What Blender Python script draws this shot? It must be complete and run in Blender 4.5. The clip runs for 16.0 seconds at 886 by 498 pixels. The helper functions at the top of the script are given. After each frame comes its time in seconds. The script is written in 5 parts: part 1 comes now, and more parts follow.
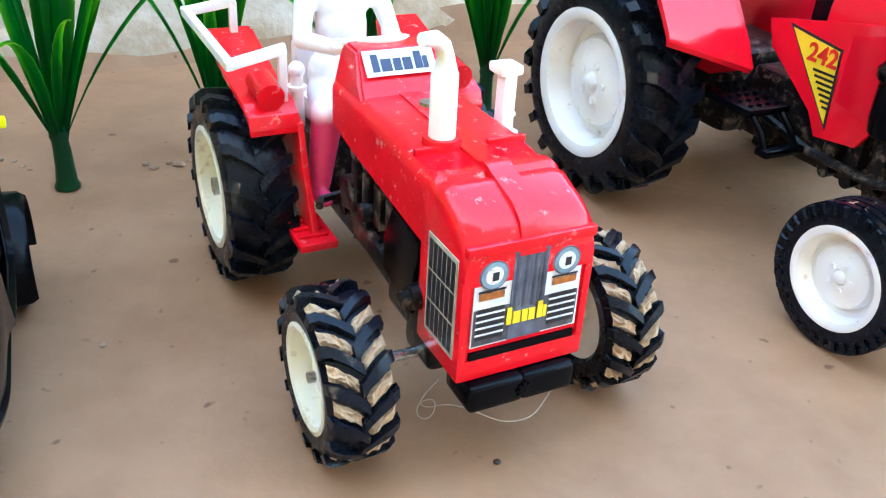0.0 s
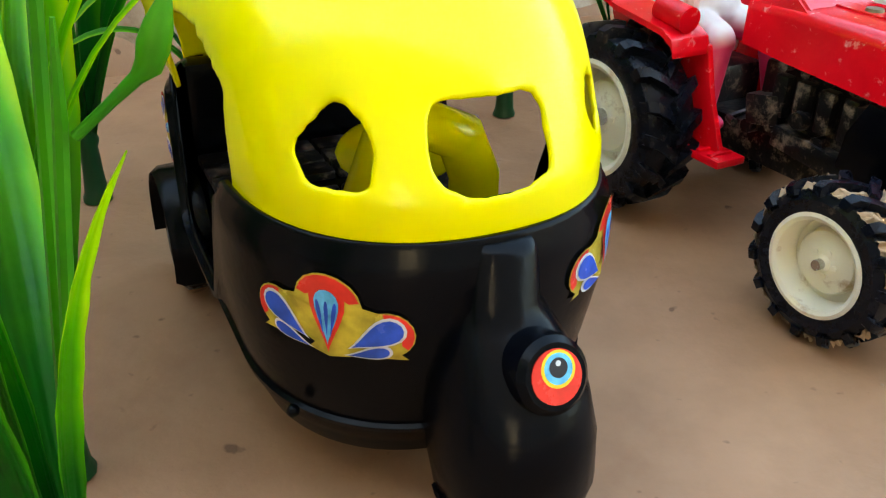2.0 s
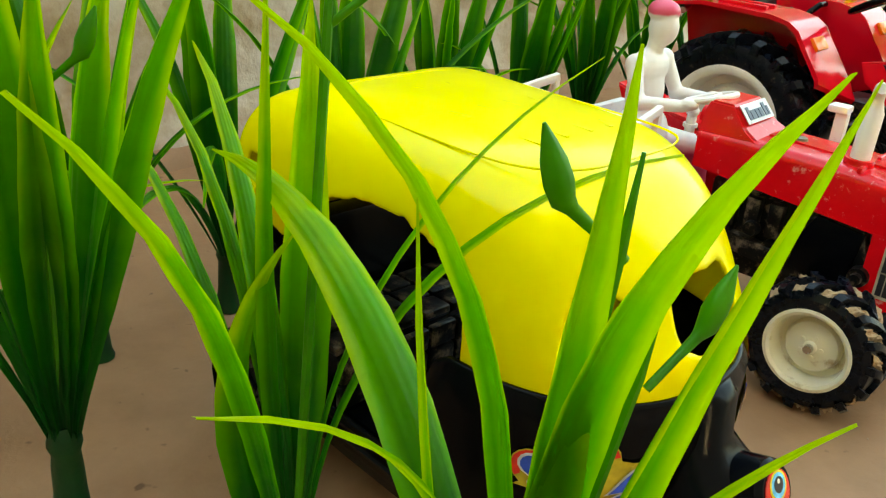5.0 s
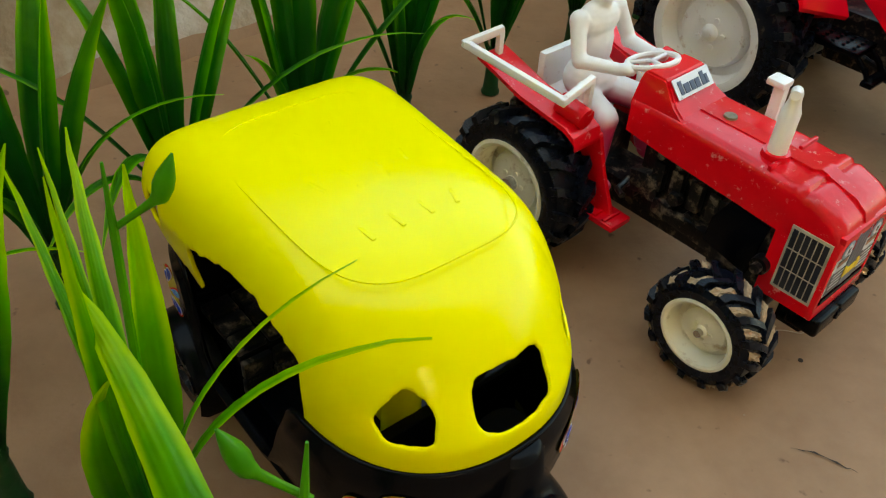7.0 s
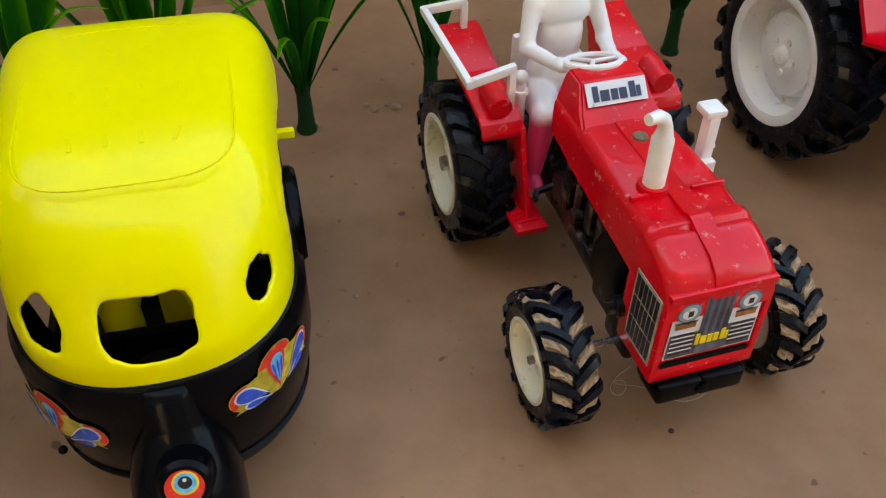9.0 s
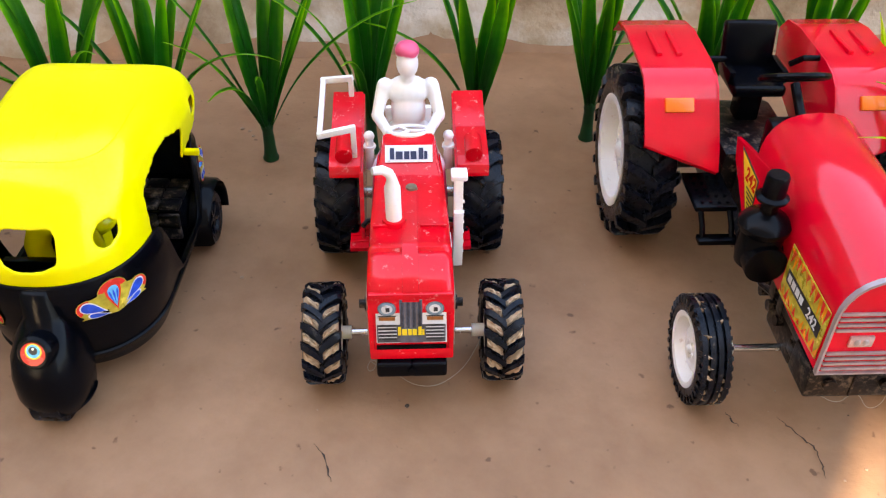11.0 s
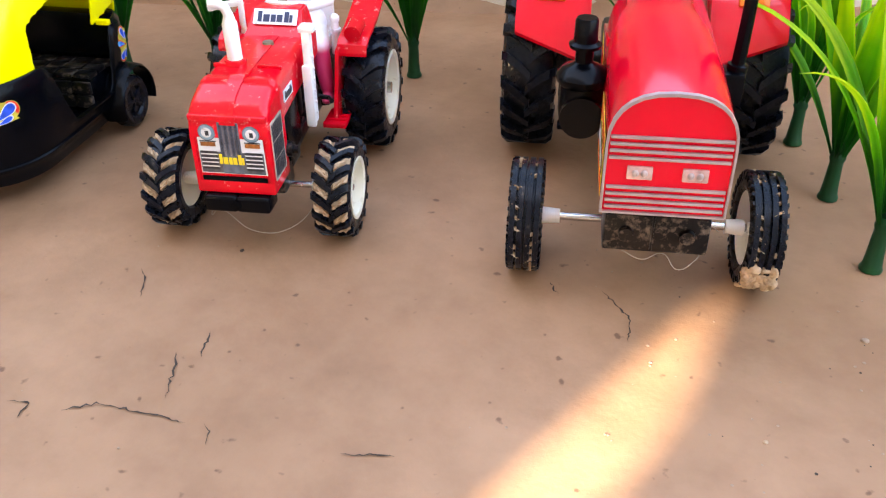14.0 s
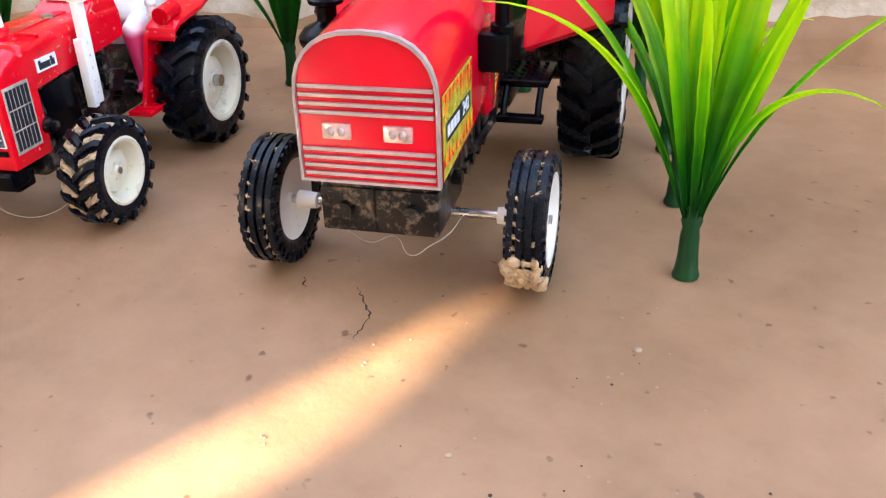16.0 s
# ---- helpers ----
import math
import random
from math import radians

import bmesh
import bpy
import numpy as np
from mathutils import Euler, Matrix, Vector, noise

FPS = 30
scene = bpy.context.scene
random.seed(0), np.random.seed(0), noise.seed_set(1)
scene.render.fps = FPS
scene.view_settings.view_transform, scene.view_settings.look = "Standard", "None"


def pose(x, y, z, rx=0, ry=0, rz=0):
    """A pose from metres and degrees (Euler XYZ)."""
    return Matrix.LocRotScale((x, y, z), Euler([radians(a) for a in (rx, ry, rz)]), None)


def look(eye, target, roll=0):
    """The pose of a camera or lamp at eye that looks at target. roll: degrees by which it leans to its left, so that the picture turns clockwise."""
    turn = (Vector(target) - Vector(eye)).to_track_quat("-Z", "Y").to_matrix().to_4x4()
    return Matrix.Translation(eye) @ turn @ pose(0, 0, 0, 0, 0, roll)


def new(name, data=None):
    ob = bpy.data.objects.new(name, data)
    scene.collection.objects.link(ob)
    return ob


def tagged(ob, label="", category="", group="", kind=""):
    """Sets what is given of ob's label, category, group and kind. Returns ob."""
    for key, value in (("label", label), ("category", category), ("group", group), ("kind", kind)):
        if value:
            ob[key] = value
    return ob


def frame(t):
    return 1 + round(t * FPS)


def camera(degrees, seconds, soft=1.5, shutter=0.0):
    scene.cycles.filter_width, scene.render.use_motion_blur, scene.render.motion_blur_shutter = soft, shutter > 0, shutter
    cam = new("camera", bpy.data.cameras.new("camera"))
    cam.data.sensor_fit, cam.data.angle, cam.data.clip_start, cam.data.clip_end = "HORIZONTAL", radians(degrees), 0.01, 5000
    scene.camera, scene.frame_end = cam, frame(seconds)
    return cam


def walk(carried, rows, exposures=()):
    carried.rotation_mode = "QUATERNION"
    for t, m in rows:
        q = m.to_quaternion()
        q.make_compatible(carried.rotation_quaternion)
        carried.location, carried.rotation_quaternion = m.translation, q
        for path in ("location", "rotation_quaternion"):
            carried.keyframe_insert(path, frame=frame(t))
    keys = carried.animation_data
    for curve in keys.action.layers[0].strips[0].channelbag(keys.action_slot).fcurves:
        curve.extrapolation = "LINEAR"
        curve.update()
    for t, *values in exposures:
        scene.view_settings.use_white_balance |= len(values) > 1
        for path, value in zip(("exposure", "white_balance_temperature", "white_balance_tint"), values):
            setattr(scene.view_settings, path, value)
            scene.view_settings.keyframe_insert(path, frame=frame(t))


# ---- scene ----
cam = camera(53.8, 16.0, 1.2)
PATH = [
    (0, (0.076, 0.085, 0.161), (0.05, 1.822, -0.831), 3.6),
    (0.5, (0.035, 0.079, 0.147), (0.004, 1.827, -0.825), 3.6),
    (1, (0.002, 0.075, 0.129), (-0.033, 1.824, -0.839), 3.5),
    (1.5, (-0.03, 0.066, 0.129), (-0.048, 1.81, -0.851), 2.5),
    (2, (-0.058, 0.057, 0.135), (-0.044, 1.812, -0.823), 1.3),
    (2.5, (-0.107, 0.061, 0.143), (0.021, 1.804, -0.83), 2.0),
    (3, (-0.127, 0.069, 0.148), (0.118, 1.781, -0.857), 3.3),
    (3.5, (-0.133, 0.049, 0.145), (0.25, 1.782, -0.777), 4.1),
    (4, (-0.142, 0.049, 0.154), (0.391, 1.758, -0.738), 3.9),
    (4.5, (-0.159, 0.056, 0.166), (0.438, 1.732, -0.748), 2.8),
    (5, (-0.16, 0.064, 0.162), (0.477, 1.772, -0.661), 4.7),
    (7.3, (-0.091, 0.07, 0.253), (0.204, 1.528, -1.084), 1.3),
    (7.5, (-0.081, 0.065, 0.258), (0.058, 1.535, -1.09), 0.0),
    (8, (-0.04, 0.057, 0.249), (-0.133, 1.524, -1.108), -0.1),
    (8.5, (0.004, 0.066, 0.242), (-0.194, 1.529, -1.107), 0.9),
    (9, (0.05, 0.072, 0.238), (-0.238, 1.521, -1.111), 0.9),
    (9.5, (0.092, 0.066, 0.247), (-0.324, 1.515, -1.067), 0.9),
    (10, (0.145, 0.048, 0.261), (-0.409, 1.522, -0.972), 0.6),
    (10.2, (0.164, 0.038, 0.269), (-0.439, 1.499, -0.957), 0.4),
    (12.3, (0.306, 0.024, 0.32), (-0.483, 1.325, -0.978), -1.1),
    (12.5, (0.324, 0.014, 0.308), (-0.511, 1.319, -0.956), -1.6),
    (13, (0.353, 0.011, 0.281), (-0.578, 1.325, -0.905), -1.2),
    (13.5, (0.358, 0.019, 0.246), (-0.629, 1.341, -0.885), -0.5),
    (14, (0.366, 0.044, 0.219), (-0.637, 1.383, -0.876), -0.5),
    (14.5, (0.377, 0.053, 0.209), (-0.65, 1.41, -0.842), 0.1),
    (15, (0.408, 0.076, 0.198), (-0.688, 1.42, -0.797), 0.1),
    (15.5, (0.429, 0.101, 0.179), (-0.728, 1.411, -0.793), -0.8),
    (16, (0.453, 0.146, 0.163), (-0.757, 1.428, -0.782), -1.8),
]
EXPOSURES = [(0, 4.6, 5550, -4), (2, 4.05, 6800, -2), (3.5, 3.92, 8300, -16), (5, 3.75, 8500, -12), (7.5, 3.2, 8000, -5), (8.5, 3.15, 7600, 1), (10, 3.6, 7100, 11), (12.5, 4.1, 6700, 13), (16, 4.2, 6700, 12)]
walk(cam, [(t, look(eye, target, roll)) for t, eye, target, roll in PATH], EXPOSURES)

# ---- light: hazy open sky, low sun that only reaches the ground through a slit ----
SUN_ELEVATION, SUN_AZIMUTH = 20.0, 263.0   # azimuth of the place the sun stands at, degrees from +x
world = bpy.data.worlds.new("sky")
scene.world = world
world.use_nodes = True
wn = world.node_tree
sky = wn.nodes.new("ShaderNodeTexSky")
sky.sky_type = "NISHITA"
sky.sun_disc = False
sky.sun_elevation = radians(SUN_ELEVATION)
sky.sun_rotation = radians(90 - SUN_AZIMUTH)
sky.dust_density, sky.ozone_density, sky.air_density = 6.0, 0.4, 1.0
wn.links.new(sky.outputs["Color"], wn.nodes["Background"].inputs["Color"])
wn.nodes["Background"].inputs["Strength"].default_value = 0.15
sun_data = bpy.data.lights.new("sun", "SUN")
sun_data.energy, sun_data.angle, sun_data.color = 2.2, radians(0.5), (1.0, 0.86, 0.66)
sun = new("sun", sun_data)
_a, _e = radians(SUN_AZIMUTH), radians(SUN_ELEVATION)
SUN_FROM = Vector((math.cos(_a) * math.cos(_e), math.sin(_a) * math.cos(_e), math.sin(_e)))
sun.matrix_world = look(SUN_FROM * 5, (0, 0, 0))


# ---- materials ----
def material(name, colour, rough=0.5, metal=0.0, vary=0.12, scale=40.0, dirt=None, dirt_amount=0.0, dirt_scale=60.0,
             bump=0.0, bump_scale=300.0, coat=0.0, translucent=0.0, sss=0.0, spec=0.5):
    """Painted or moulded surface: base colour varied at two scales, optional dust of its own colour, fine relief."""
    m = bpy.data.materials.new(name)
    m.use_nodes = True
    t = m.node_tree
    b = t.nodes["Principled BSDF"]
    co = t.nodes.new("ShaderNodeTexCoord")
    n1 = t.nodes.new("ShaderNodeTexNoise")
    n1.inputs["Scale"].default_value, n1.inputs["Detail"].default_value = scale, 6
    t.links.new(co.outputs["Object"], n1.inputs["Vector"])
    ramp = t.nodes.new("ShaderNodeValToRGB")
    ramp.color_ramp.elements[0].position, ramp.color_ramp.elements[1].position = 0.3, 0.7
    ramp.color_ramp.elements[0].color = (*[c * (1 - vary) for c in colour], 1)
    ramp.color_ramp.elements[1].color = (*[min(1, c * (1 + vary)) for c in colour], 1)
    t.links.new(n1.outputs["Fac"], ramp.inputs["Fac"])
    out = ramp.outputs["Color"]
    n2 = t.nodes.new("ShaderNodeTexNoise")
    n2.inputs["Scale"].default_value, n2.inputs["Detail"].default_value, n2.inputs["Roughness"].default_value = dirt_scale, 8, 0.7
    t.links.new(co.outputs["Object"], n2.inputs["Vector"])
    if dirt is not None:
        th = t.nodes.new("ShaderNodeValToRGB")
        th.color_ramp.elements[0].position, th.color_ramp.elements[1].position = 0.62 - 0.25 * dirt_amount, 0.72 - 0.15 * dirt_amount
        t.links.new(n2.outputs["Fac"], th.inputs["Fac"])
        mx = t.nodes.new("ShaderNodeMix")
        mx.data_type = "RGBA"
        mx.inputs["B"].default_value = (*dirt, 1)
        t.links.new(th.outputs["Color"], mx.inputs["Factor"])
        t.links.new(out, mx.inputs["A"])
        out = mx.outputs["Result"]
    t.links.new(out, b.inputs["Base Color"])
    rr = t.nodes.new("ShaderNodeMapRange")
    rr.inputs["To Min"].default_value, rr.inputs["To Max"].default_value = max(0.03, rough - 0.1), min(1, rough + 0.12)
    t.links.new(n2.outputs["Fac"], rr.inputs["Value"])
    t.links.new(rr.outputs["Result"], b.inputs["Roughness"])
    b.inputs["Metallic"].default_value = metal
    b.inputs["Coat Weight"].default_value = coat
    b.inputs["Specular IOR Level"].default_value = spec
    b.inputs["Coat Roughness"].default_value = 0.15
    if sss:
        b.inputs["Subsurface Weight"].default_value = sss
        b.inputs["Subsurface Radius"].default_value = (0.004, 0.004, 0.001)
    if bump:
        n3 = t.nodes.new("ShaderNodeTexNoise")
        n3.inputs["Scale"].default_value, n3.inputs["Detail"].default_value = bump_scale, 5
        t.links.new(co.outputs["Object"], n3.inputs["Vector"])
        bm_ = t.nodes.new("ShaderNodeBump")
        bm_.inputs["Strength"].default_value, bm_.inputs["Distance"].default_value = bump, 0.001
        t.links.new(n3.outputs["Fac"], bm_.inputs["Height"])
        t.links.new(bm_.outputs["Normal"], b.inputs["Normal"])
    if translucent:
        tr = t.nodes.new("ShaderNodeBsdfTranslucent")
        t.links.new(out, tr.inputs["Color"])
        ms = t.nodes.new("ShaderNodeMixShader")
        ms.inputs["Fac"].default_value = translucent
        t.links.new(b.outputs["BSDF"], ms.inputs[1])
        t.links.new(tr.outputs["BSDF"], ms.inputs[2])
        t.links.new(ms.outputs["Shader"], t.nodes["Material Output"].inputs["Surface"])
    return m


TAN = (0.36, 0.25, 0.15)
RED = material("red_plastic", (0.66, 0.002, 0.012), 0.16, vary=0.12, scale=60, dirt=(0.72, 0.26, 0.24), dirt_amount=0.09, dirt_scale=260, bump=0.12, bump_scale=350, spec=0.38)
RED2 = material("clean_red_plastic", (0.68, 0.002, 0.018), 0.10, vary=0.08, scale=30, bump=0.02, bump_scale=150, spec=0.42)
# blue cast of this base paints in the gloss of the sky
BLACK = material("black_plastic", (0.0012, 0.0016, 0.0030), 0.22, vary=0.3, scale=60, dirt_scale=420, bump=0.08, bump_scale=500, spec=0.10)
BLACK_DUSTY = material("dusty_black_plastic", (0.003, 0.003, 0.004), 0.32, vary=0.3, dirt=(0.15, 0.11, 0.08), dirt_amount=0.42, dirt_scale=210, bump=0.25, spec=0.22)
# bluish base stands in for sky sheen on the tyres
RUBBER = material("black_rubber", (0.0025, 0.0040, 0.0085), 0.27, vary=0.3, dirt=(0.10, 0.08, 0.06), dirt_amount=0.02, dirt_scale=180, bump=0.15, spec=0.18)
MUD = material("dried_mud", (0.40, 0.27, 0.16), 0.9, vary=0.25, scale=300, bump=0.8, bump_scale=700)
CREAM = material("cream_plastic", (0.74, 0.69, 0.54), 0.35, vary=0.05, dirt=(0.42, 0.30, 0.17), dirt_amount=0.2, dirt_scale=90, sss=0.1)
WHITE = material("white_plastic", (0.80, 0.77, 0.74), 0.3, vary=0.05, dirt=(0.55, 0.42, 0.36), dirt_amount=0.1, dirt_scale=200, sss=0.1)
YELLOW = material("yellow_plastic", (0.94, 0.85, 0.001), 0.2, vary=0.03, scale=30, bump=0.06, bump_scale=120, translucent=0.14, spec=0.3)
STEEL = material("steel_rod", (0.55, 0.55, 0.55), 0.25, 1.0, vary=0.1)
SILVER = material("silver_print", (0.36, 0.29, 0.29), 0.3, 0.2, vary=0.15, scale=200)
GREY = material("grey_label", (0.09, 0.10, 0.14), 0.3, vary=0.5, scale=260)
DULLBLUE = material("grey_blue_print", (0.18, 0.27, 0.34), 0.3, vary=0.3, scale=300)
AMBERP = material("amber_print", (0.30, 0.10, 0.02), 0.3, vary=0.4, scale=500)
DUSTLABEL = material("dusty_label", (0.40, 0.33, 0.26), 0.5, vary=0.3, scale=200)
LABEL = material("white_label", (0.70, 0.70, 0.72), 0.35, vary=0.08, dirt=(0.4, 0.32, 0.26), dirt_amount=0.1, dirt_scale=300)
INK = material("black_ink", (0.012, 0.013, 0.02), 0.35)
NAVY = material("navy_ink", (0.012, 0.022, 0.07), 0.35)
YINK = material("yellow_ink", (0.85, 0.62, 0.02), 0.35)
ORANGE = material("orange_lens", (0.85, 0.17, 0.01), 0.2, vary=0.1)
BLUE = material("blue_print", (0.02, 0.08, 0.55), 0.25, vary=0.35, scale=250)
SKYBLUE = material("light_blue_print", (0.12, 0.45, 0.80), 0.25, vary=0.35, scale=400)
GOLD = material("gold_foil", (0.62, 0.50, 0.05), 0.25, 0.3, vary=0.4, scale=220)
REDP = material("red_print", (0.70, 0.03, 0.02), 0.25, vary=0.2, scale=200)
ORANGEP = material("orange_print", (0.80, 0.25, 0.01), 0.25, vary=0.3, scale=200)
CLEAR = material("clear_lens", (0.62, 0.40, 0.38), 0.12, 0.3, vary=0.3, scale=300, coat=0.6)
THREAD = material("thread", (0.36, 0.29, 0.22), 0.9)
STICK = material("wooden_stick", (0.36, 0.17, 0.06), 0.7, vary=0.25, scale=200)
CRACK = material("crack", (0.035, 0.022, 0.014), 1.0)
STONE = material("pebble", (0.30, 0.20, 0.13), 0.9, vary=0.3, scale=200, bump=0.5)


def ground_material():
    m = bpy.data.materials.new("smoothed_mud_plaster")
    m.use_nodes = True
    t = m.node_tree
    b = t.nodes["Principled BSDF"]
    co = t.nodes.new("ShaderNodeTexCoord")

    def noise_at(scale, detail, rough=0.6):
        n = t.nodes.new("ShaderNodeTexNoise")
        n.inputs["Scale"].default_value, n.inputs["Detail"].default_value, n.inputs["Roughness"].default_value = scale, detail, rough
        t.links.new(co.outputs["Object"], n.inputs["Vector"])
        return n

    big, mid, fine = noise_at(7, 4), noise_at(38, 8, 0.65), noise_at(420, 6)
    r1 = t.nodes.new("ShaderNodeValToRGB")
    r1.color_ramp.elements[0].position, r1.color_ramp.elements[1].position = 0.3, 0.7
    r1.color_ramp.elements[0].color, r1.color_ramp.elements[1].color = (0.245, 0.126, 0.060, 1), (0.355, 0.198, 0.106, 1)
    t.links.new(big.outputs["Fac"], r1.inputs["Fac"])
    r2 = t.nodes.new("ShaderNodeValToRGB")
    r2.color_ramp.elements[0].position, r2.color_ramp.elements[1].position = 0.28, 0.6
    r2.color_ramp.elements[0].color, r2.color_ramp.elements[1].color = (0.72, 0.68, 0.64, 1), (1, 1, 1, 1)
    t.links.new(mid.outputs["Fac"], r2.inputs["Fac"])
    mx = t.nodes.new("ShaderNodeMix")
    mx.data_type, mx.blend_type = "RGBA", "MULTIPLY"
    mx.inputs["Factor"].default_value = 0.7
    t.links.new(r1.outputs["Color"], mx.inputs["A"])
    t.links.new(r2.outputs["Color"], mx.inputs["B"])
    # sparse dark specks
    r3 = t.nodes.new("ShaderNodeValToRGB")
    r3.color_ramp.elements[0].position, r3.color_ramp.elements[1].position = 0.24, 0.30
    r3.color_ramp.elements[0].color, r3.color_ramp.elements[1].color = (0.35, 0.3, 0.26, 1), (1, 1, 1, 1)
    t.links.new(noise_at(160, 3, 0.4).outputs["Fac"], r3.inputs["Fac"])
    m3 = t.nodes.new("ShaderNodeMix")
    m3.data_type, m3.blend_type = "RGBA", "MULTIPLY"
    m3.inputs["Factor"].default_value = 0.8
    t.links.new(mx.outputs["Result"], m3.inputs["A"])
    t.links.new(r3.outputs["Color"], m3.inputs["B"])
    t.links.new(m3.outputs["Result"], b.inputs["Base Color"])
    b.inputs["Roughness"].default_value = 0.62
    b.inputs["Specular IOR Level"].default_value = 0.35
    ad = t.nodes.new("ShaderNodeMath")
    ad.operation = "MULTIPLY_ADD"
    ad.inputs[1].default_value = 0.12
    t.links.new(fine.outputs["Fac"], ad.inputs[0])
    t.links.new(mid.outputs["Fac"], ad.inputs[2])
    bp = t.nodes.new("ShaderNodeBump")
    bp.inputs["Strength"].default_value, bp.inputs["Distance"].default_value = 0.35, 0.002
    t.links.new(ad.outputs["Value"], bp.inputs["Height"])
    t.links.new(bp.outputs["Normal"], b.inputs["Normal"])
    return m


def wall_material():
    m = bpy.data.materials.new("weathered_lime_wall")
    m.use_nodes = True
    t = m.node_tree
    b = t.nodes["Principled BSDF"]
    co = t.nodes.new("ShaderNodeTexCoord")
    n = t.nodes.new("ShaderNodeTexNoise")
    n.inputs["Scale"].default_value, n.inputs["Detail"].default_value, n.inputs["Roughness"].default_value = 11, 9, 0.65
    t.links.new(co.outputs["Object"], n.inputs["Vector"])
    r = t.nodes.new("ShaderNodeValToRGB")
    e = r.color_ramp.elements
    e[0].position, e[0].color = 0.36, (0.24, 0.15, 0.08, 1)
    e[1].position, e[1].color = 0.64, (0.58, 0.50, 0.41, 1)
    e.new(0.48).color = (0.39, 0.28, 0.175, 1)
    t.links.new(n.outputs["Fac"], r.inputs["Fac"])
    t.links.new(r.outputs["Color"], b.inputs["Base Color"])
    b.inputs["Roughness"].default_value = 0.9
    n2 = t.nodes.new("ShaderNodeTexNoise")
    n2.inputs["Scale"].default_value, n2.inputs["Detail"].default_value = 60, 8
    t.links.new(co.outputs["Object"], n2.inputs["Vector"])
    bp = t.nodes.new("ShaderNodeBump")
    bp.inputs["Strength"].default_value, bp.inputs["Distance"].default_value = 0.7, 0.006
    t.links.new(n2.outputs["Fac"], bp.inputs["Height"])
    t.links.new(bp.outputs["Normal"], b.inputs["Normal"])
    return m


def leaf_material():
    """Dyed plastic leaf: dark bottle green stem end, lime tips that are partly painted-in sunlight, by a value stored
    along each blade.
    """
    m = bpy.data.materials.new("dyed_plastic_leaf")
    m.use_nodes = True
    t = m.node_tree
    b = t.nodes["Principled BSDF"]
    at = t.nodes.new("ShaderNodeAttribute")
    at.attribute_name = "dye_and_sun"
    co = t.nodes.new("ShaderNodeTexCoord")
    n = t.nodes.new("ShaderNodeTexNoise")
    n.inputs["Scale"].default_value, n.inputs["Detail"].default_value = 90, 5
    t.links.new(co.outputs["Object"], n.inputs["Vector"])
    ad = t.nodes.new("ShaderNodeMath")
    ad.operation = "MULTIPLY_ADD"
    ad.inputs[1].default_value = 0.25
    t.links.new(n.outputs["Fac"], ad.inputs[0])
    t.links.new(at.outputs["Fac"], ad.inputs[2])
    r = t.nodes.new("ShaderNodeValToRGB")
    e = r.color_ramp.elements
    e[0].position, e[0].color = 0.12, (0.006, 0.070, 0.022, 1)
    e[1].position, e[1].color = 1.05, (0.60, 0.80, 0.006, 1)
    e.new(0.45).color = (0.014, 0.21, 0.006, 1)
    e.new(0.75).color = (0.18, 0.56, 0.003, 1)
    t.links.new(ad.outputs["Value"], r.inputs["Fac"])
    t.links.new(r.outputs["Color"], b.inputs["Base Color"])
    b.inputs["Roughness"].default_value = 0.36
    ac = t.nodes.new("ShaderNodeAttribute")
    ac.attribute_name = "across"
    si = t.nodes.new("ShaderNodeMath")
    si.operation = "MULTIPLY"
    si.inputs[1].default_value = 16.0
    t.links.new(ac.outputs["Fac"], si.inputs[0])
    sn = t.nodes.new("ShaderNodeMath")
    sn.operation = "SINE"
    t.links.new(si.outputs["Value"], sn.inputs[0])
    vein = t.nodes.new("ShaderNodeMath")
    vein.operation = "MULTIPLY_ADD"
    vein.inputs[1].default_value = 0.35
    wv = t.nodes.new("ShaderNodeBump")
    wv.inputs["Strength"].default_value, wv.inputs["Distance"].default_value = 0.4, 0.0008
    n2 = t.nodes.new("ShaderNodeTexNoise")
    n2.inputs["Scale"].default_value = 260
    t.links.new(co.outputs["Object"], n2.inputs["Vector"])
    t.links.new(sn.outputs["Value"], vein.inputs[0])
    t.links.new(n2.outputs["Fac"], vein.inputs[2])
    t.links.new(vein.outputs["Value"], wv.inputs["Height"])
    t.links.new(wv.outputs["Normal"], b.inputs["Normal"])
    tr = t.nodes.new("ShaderNodeBsdfTranslucent")
    t.links.new(r.outputs["Color"], tr.inputs["Color"])
    ms = t.nodes.new("ShaderNodeMixShader")
    ms.inputs["Fac"].default_value = 0.45
    t.links.new(b.outputs["BSDF"], ms.inputs[1])
    t.links.new(tr.outputs["BSDF"], ms.inputs[2])
    t.links.new(ms.outputs["Shader"], t.nodes["Material Output"].inputs["Surface"])
    return m


